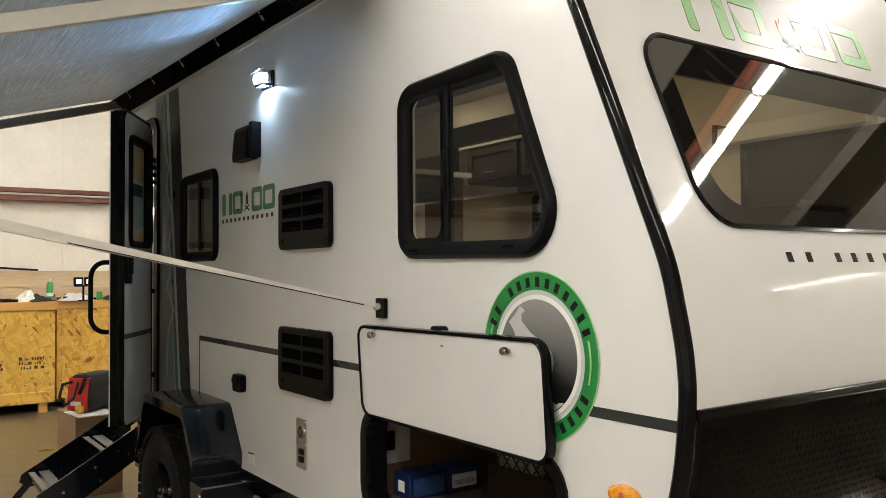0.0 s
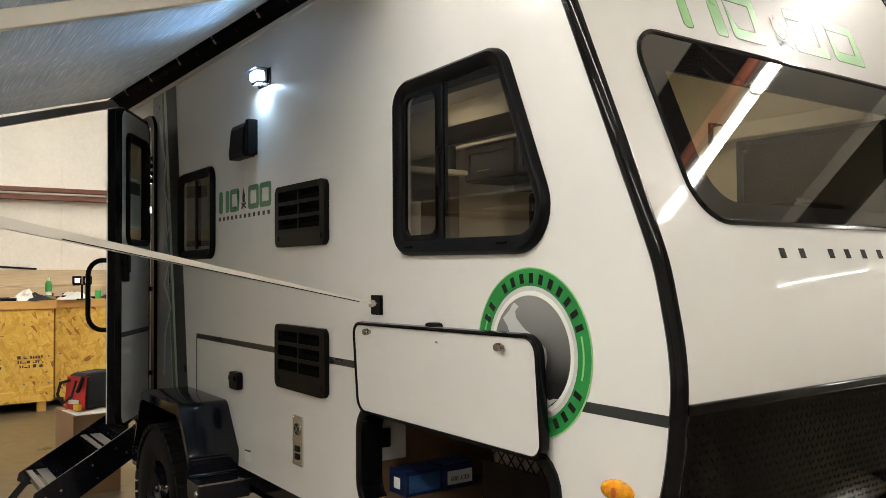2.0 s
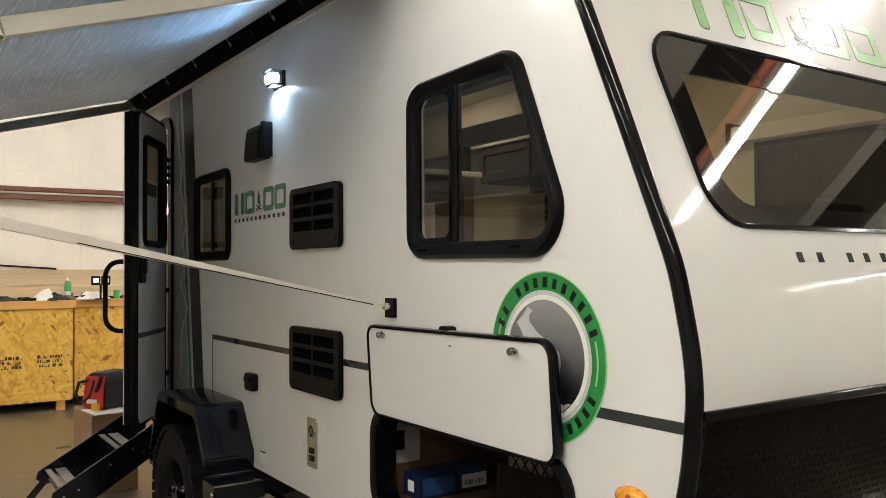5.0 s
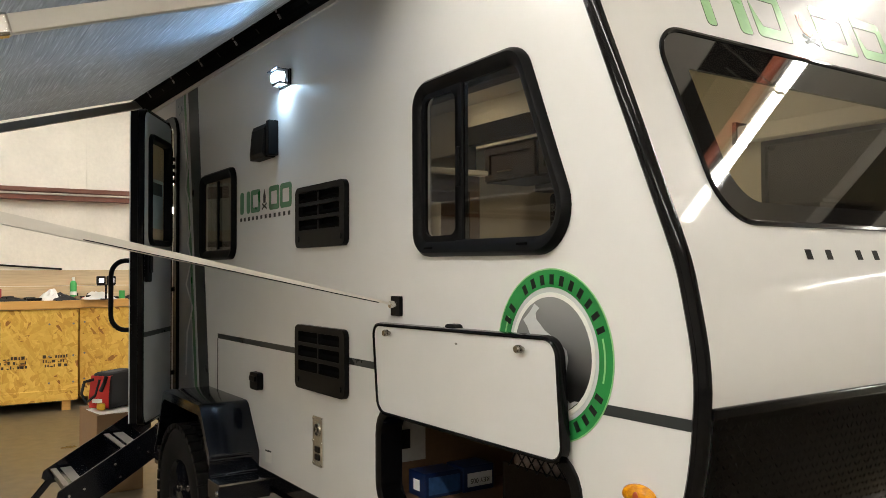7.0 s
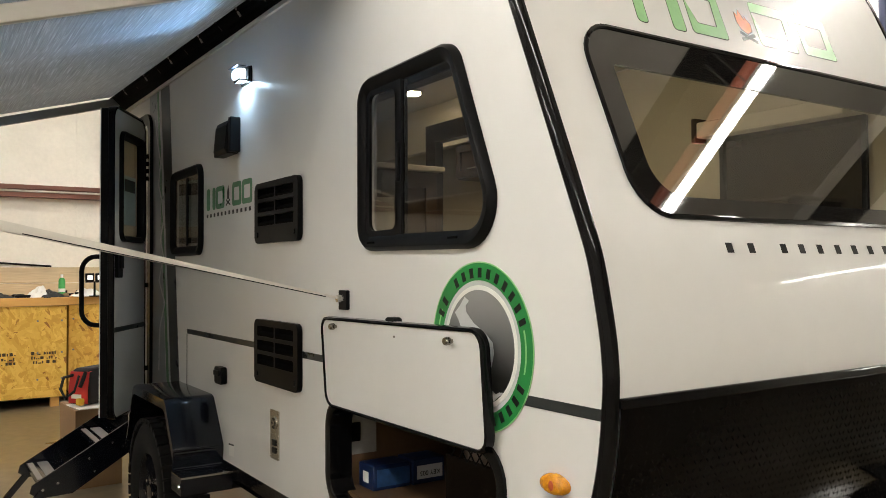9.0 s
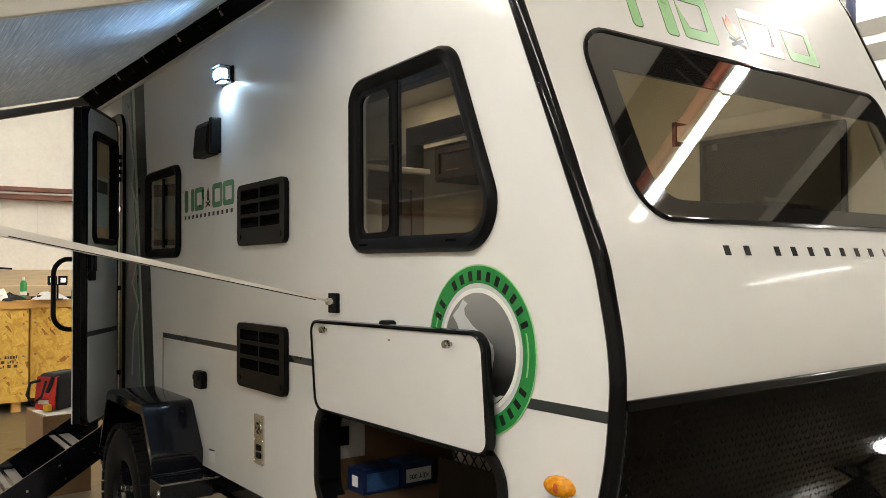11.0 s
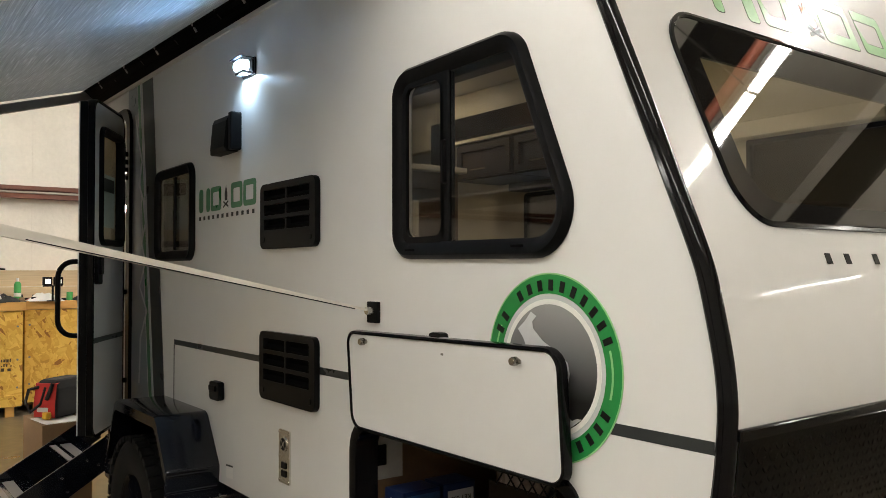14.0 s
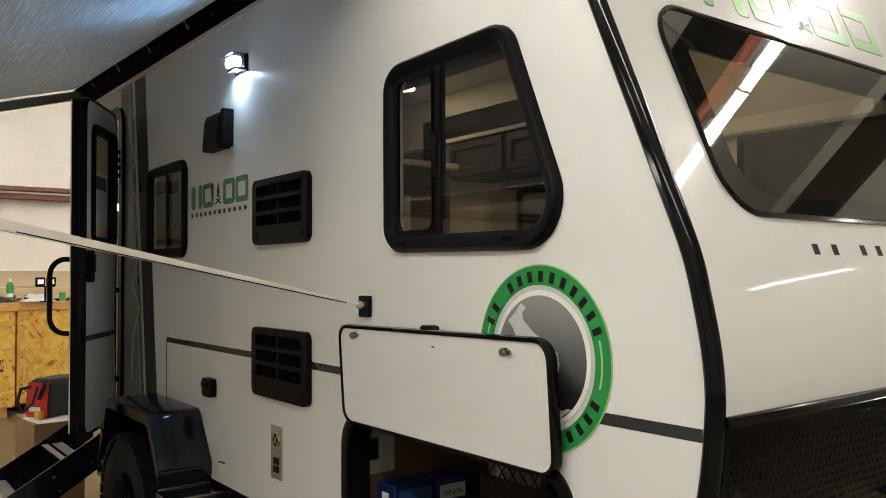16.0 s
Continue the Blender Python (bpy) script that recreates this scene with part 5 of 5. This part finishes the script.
part("crossbar", box(-0.012, 0.012, -0.10, 0.10, 0.165, 0.18), BLACK, wl)
for y in (-0.056, 0.056):
    hh = part("head", box(-0.03, 0.03, y - 0.048, y + 0.048, 0.18, 0.275), BLACK, wl, bevel=0.008)
    part("lens", box(0.0302, 0.033, y - 0.028, y + 0.028, 0.200, 0.250), WORK_GLOW, hh, "lit lens")


fl = empty("floor_work_light", "lit work light standing on the floor between the trailers", "work light", (0.42, 2.85, 0))
part("stand", loops([[(sx * a, sy * b, z) for sx, sy in ((-1, -1), (1, -1), (1, 1), (-1, 1))] for a, b, z in ((0.10, 0.08, 0), (0.10, 0.08, 0.02), (0.02, 0.02, 0.05), (0.02, 0.02, 0.22))], cap=True), BLACK, fl)
lh = part("head", box(-0.12, 0.12, -0.03, 0.04, 0.22, 0.38), BLACK, fl, bevel=0.01)
part("lens", tube([(0, -0.0305, 0.30), (0, -0.036, 0.30)], 0.075, 24), FLOOR_GLOW, lh, "lit lens")


def rag(name, label, w, d, h, at, rz, material, category="cloth", seed=1):
    """A crumpled sheet lying in folds."""
    bm = bmesh.new()
    n = 12
    vs = [[bm.verts.new((w * (i / n - 0.5), d * (j / n - 0.5), 0.004 + h * (0.5 + 0.5 * noise.noise((i * 0.45 + seed, j * 0.45, seed))) * math.sin(math.pi * (i + 0.3) / (n + 0.6)) * math.sin(math.pi * (j + 0.3) / (n + 0.6)))) for j in range(n + 1)] for i in range(n + 1)]
    for i in range(n):
        for j in range(n):
            bm.faces.new((vs[i][j], vs[i + 1][j], vs[i + 1][j + 1], vs[i][j + 1]))
    base = bmesh.ops.extrude_face_region(bm, geom=bm.faces[:])
    for v in base["geom"]:
        if isinstance(v, bmesh.types.BMVert):
            v.co.z = 0
    return thing(name, bm, material, label, category, at, rz, True)


rag("crumpled_paper", "crumpled white paper on the bench", 0.24, 0.26, 0.20, (BXX, 0.02, TOPZ), 20, PAPER, "paper", 3)
rag("crumpled_paper", "crumpled white paper on the galley counter", 0.24, 0.22, 0.12, (-1.36, 0.44, 1.60), 15, PAPER, "paper", 21)
rag("white_rag", "bunched white rag on the bench", 0.3, 0.36, 0.15, (-9.2, 0.56, TOPZ), 0, PAPER, "cloth", 7)
rag("black_rag", "bunched black cloth on the bench", 0.28, 0.32, 0.13, (BXX, 0.13, TOPZ), 30, BLACKCLOTH, "cloth", 9)
rag("black_rag", "bunched black cloth on the bench", 0.3, 0.4, 0.16, (-9.25, 1.05, TOPZ), 10, BLACKCLOTH, "cloth", 12)
rag("black_rag", "flat black tool pouch on the bench", 0.2, 0.34, 0.08, (-9.0, -0.40, TOPZ), 0, BLACKCLOTH, "pouch", 15)
thing("tool_case", box(-0.1, 0.1, -0.13, 0.13, 0, 0.15), REDPLASTIC, "red plastic tool case on the bench", "case", (-9.2, -0.95, TOPZ), 10, bevel=0.015)
thing("tool_case", box(-0.08, 0.08, -0.1, 0.1, 0, 0.10), BLACK, "small dark tool case on the bench", "case", (-9.0, -0.68, TOPZ), -15, bevel=0.012)
thing("parts_tray", box(-0.08, 0.08, -0.15, 0.15, 0, 0.05), BLACK, "shallow black parts tray on the bench", "tray", (-9.0, -1.2, TOPZ), 4, bevel=0.008)
thing("spray_can", tube([(0, 0, 0), (0, 0, 0.14)], 0.03, 16), REDPLASTIC, "small red can on the bench", "can", (-9.15, -0.50, TOPZ), 0, True)
thing("spray_can", tube([(0, 0, 0), (0, 0, 0.10)], 0.035, 16), GREENPLASTIC, "short green can on the bench", "can", (-9.2, 0.82, TOPZ), 0, True)
random.seed(11)
for k, (y, w, d, h, m, label, cat) in enumerate((
        (-1.45, 0.14, 0.10, 0.09, BLACK, "small black tool box on the bench", "box"),
        (-1.75, 0.10, 0.16, 0.06, YELLOW, "yellow level case on the bench", "case"),
        (-0.16, 0.05, 0.16, 0.035, BLACK, "flat black tool on the bench", "tool"),
        (-0.56, 0.06, 0.10, 0.075, CARD, "small brown carton on the bench", "box"),
        (-0.78, 0.05, 0.06, 0.11, PAPER, "small white tub on the bench", "tub"),
        (0.48, 0.10, 0.12, 0.05, BLACK, "black battery pack on the bench", "battery"),
        (0.74, 0.06, 0.20, 0.03, BLACK, "flat black tool on the bench", "tool"),
        (1.30, 0.16, 0.20, 0.12, CARD, "small brown carton on the bench", "box"))):
    thing("bench_" + cat, box(-w / 2, w / 2, -d / 2, d / 2, 0, h), m, label, cat, ((-9.0 if y < 0.3 else -9.22) + 0.03 * random.random(), y, TOPZ), random.uniform(-25, 25), bevel=0.008)
for k in range(26):
    y = -0.75 + 0.058 * k + random.uniform(-0.02, 0.02)
    x = (-9.06 if y < 0.3 else -9.26) - 0.16 * (k % 3)
    m, label, cat = ((BLACK, "small black hand tool on the bench", "tool"), (REDPLASTIC, "red plastic tool handle on the bench", "tool"), (GREYTUBE, "grey metal fitting on the bench", "fitting"), (BLACK, "black plastic spool on the bench", "spool"), (CARD, "scrap of brown card on the bench", "card"), (BLACKCLOTH, "dark cloth pouch on the bench", "pouch"))[random.randrange(6)]
    if cat in ("fitting", "spool"):
        r, h = random.uniform(0.015, 0.03), random.uniform(0.03, 0.10)
        thing("bench_" + cat, tube([(0, 0, 0), (0, 0, h * 0.7), (0, 0, h)], r, 12), m, label, cat, (x, y, TOPZ), 0, True)
    else:
        a, b, h = random.uniform(0.02, 0.05), random.uniform(0.04, 0.11), random.uniform(0.02, 0.06)
        thing("bench_" + cat, loops([[(sx * a * f, sy * b * g, z) for sx, sy in ((-1, -1), (1, -1), (1, 1), (-1, 1))] for f, g, z in ((1, 1, 0), (1, 1, h * 0.6), (0.7, 0.8, h))], cap=True), m, label, cat, (x, y, TOPZ), random.uniform(-60, 60), bevel=0.004)
cable = thing("hanging_cable", tube([(BACK + 0.03, -4.0, 1.9), (BACK + 0.03, -2.0, 1.78), (BACK + 0.03, -0.5, 1.66), (BACK + 0.03, 0.25, 1.605)], 0.012, 6), BLACK, "black cable slung along the wall", "cable", (0, 0, 0))

# ---- cardboard box with the tool bag ----
cb = carton("cardboard_box", "plain brown cardboard box standing on the floor", 0.51, 0.32, 0.555, (-5.195, -0.105, 0), 3, CARD)
part("tape", box(-0.256, 0.256, -0.03, 0.03, 0.555, 0.5562), mat("packing_tape", (0.5, 0.36, 0.2), 0.3), cb, "brown packing tape")
part("flap_line", box(-0.2555, 0.2555, -0.0015, 0.0015, 0.5555, 0.5568), DARK, cb)
rag("paper_sheet", "white paper sheet under the bag", 0.30, 0.26, 0.012, (-5.10, -0.12, 0.5572), 8, PAPER, "paper", 4)
tb = empty("tool_bag", "red and black soft tool bag standing on a cardboard box", "bag", (-5.21, -0.075, 0.571))
tb.rotation_euler = (0, 0, radians(40))
bagbody = loops([[(sx * a, sy * b, z) for sx, sy in ((-1, -1), (1, -1), (1, 1), (-1, 1))] for a, b, z in ((0.085, 0.16, 0), (0.09, 0.165, 0.04), (0.085, 0.155, 0.20), (0.07, 0.145, 0.25), (0.055, 0.13, 0.26))], cap=True)
part("bag_body", bagbody, BLACKCLOTH, tb, bevel=0.015)
part("end_panel", loops([[(sx * 0.084, y + 0.018 * k, z) for sx in (-1, 1)] + [(sx * 0.076, y + 0.018 * k, z) for sx in ()] for y, z, k in ((-0.150, 0.008, 0), (-0.172, 0.010, 0), (-0.174, 0.10, 0), (-0.172, 0.235, 1), (-0.145, 0.24, 1))], closed=False), REDCLOTH, tb, "red nylon end panel")
part("emblem_bar", box(-0.055, 0.03, -0.1775, -0.1745, 0.045, 0.075), PAPER, tb, "white printed bar")
part("strap", tube([(-0.06, -0.15, 0.21), (-0.085, -0.22, 0.20), (-0.09, -0.245, 0.12), (-0.07, -0.22, 0.05), (-0.03, -0.17, 0.10), (-0.005, -0.155, 0.21)], 0.011, 8), BLACKCLOTH, tb, "black strap loop", True)
part("strap", tube([(0.05, -0.155, 0.235), (0.045, -0.172, 0.19), (0.02, -0.178, 0.13)], 0.014, 8), BLACKCLOTH, tb, "black strap", True)
thing("tape_measure", box(-0.03, 0.03, -0.02, 0.02, 0, 0.05), YELLOW, "yellow tape measure on the box", "tape measure", (-5.06, -0.20, 0.571), 20, bevel=0.01)
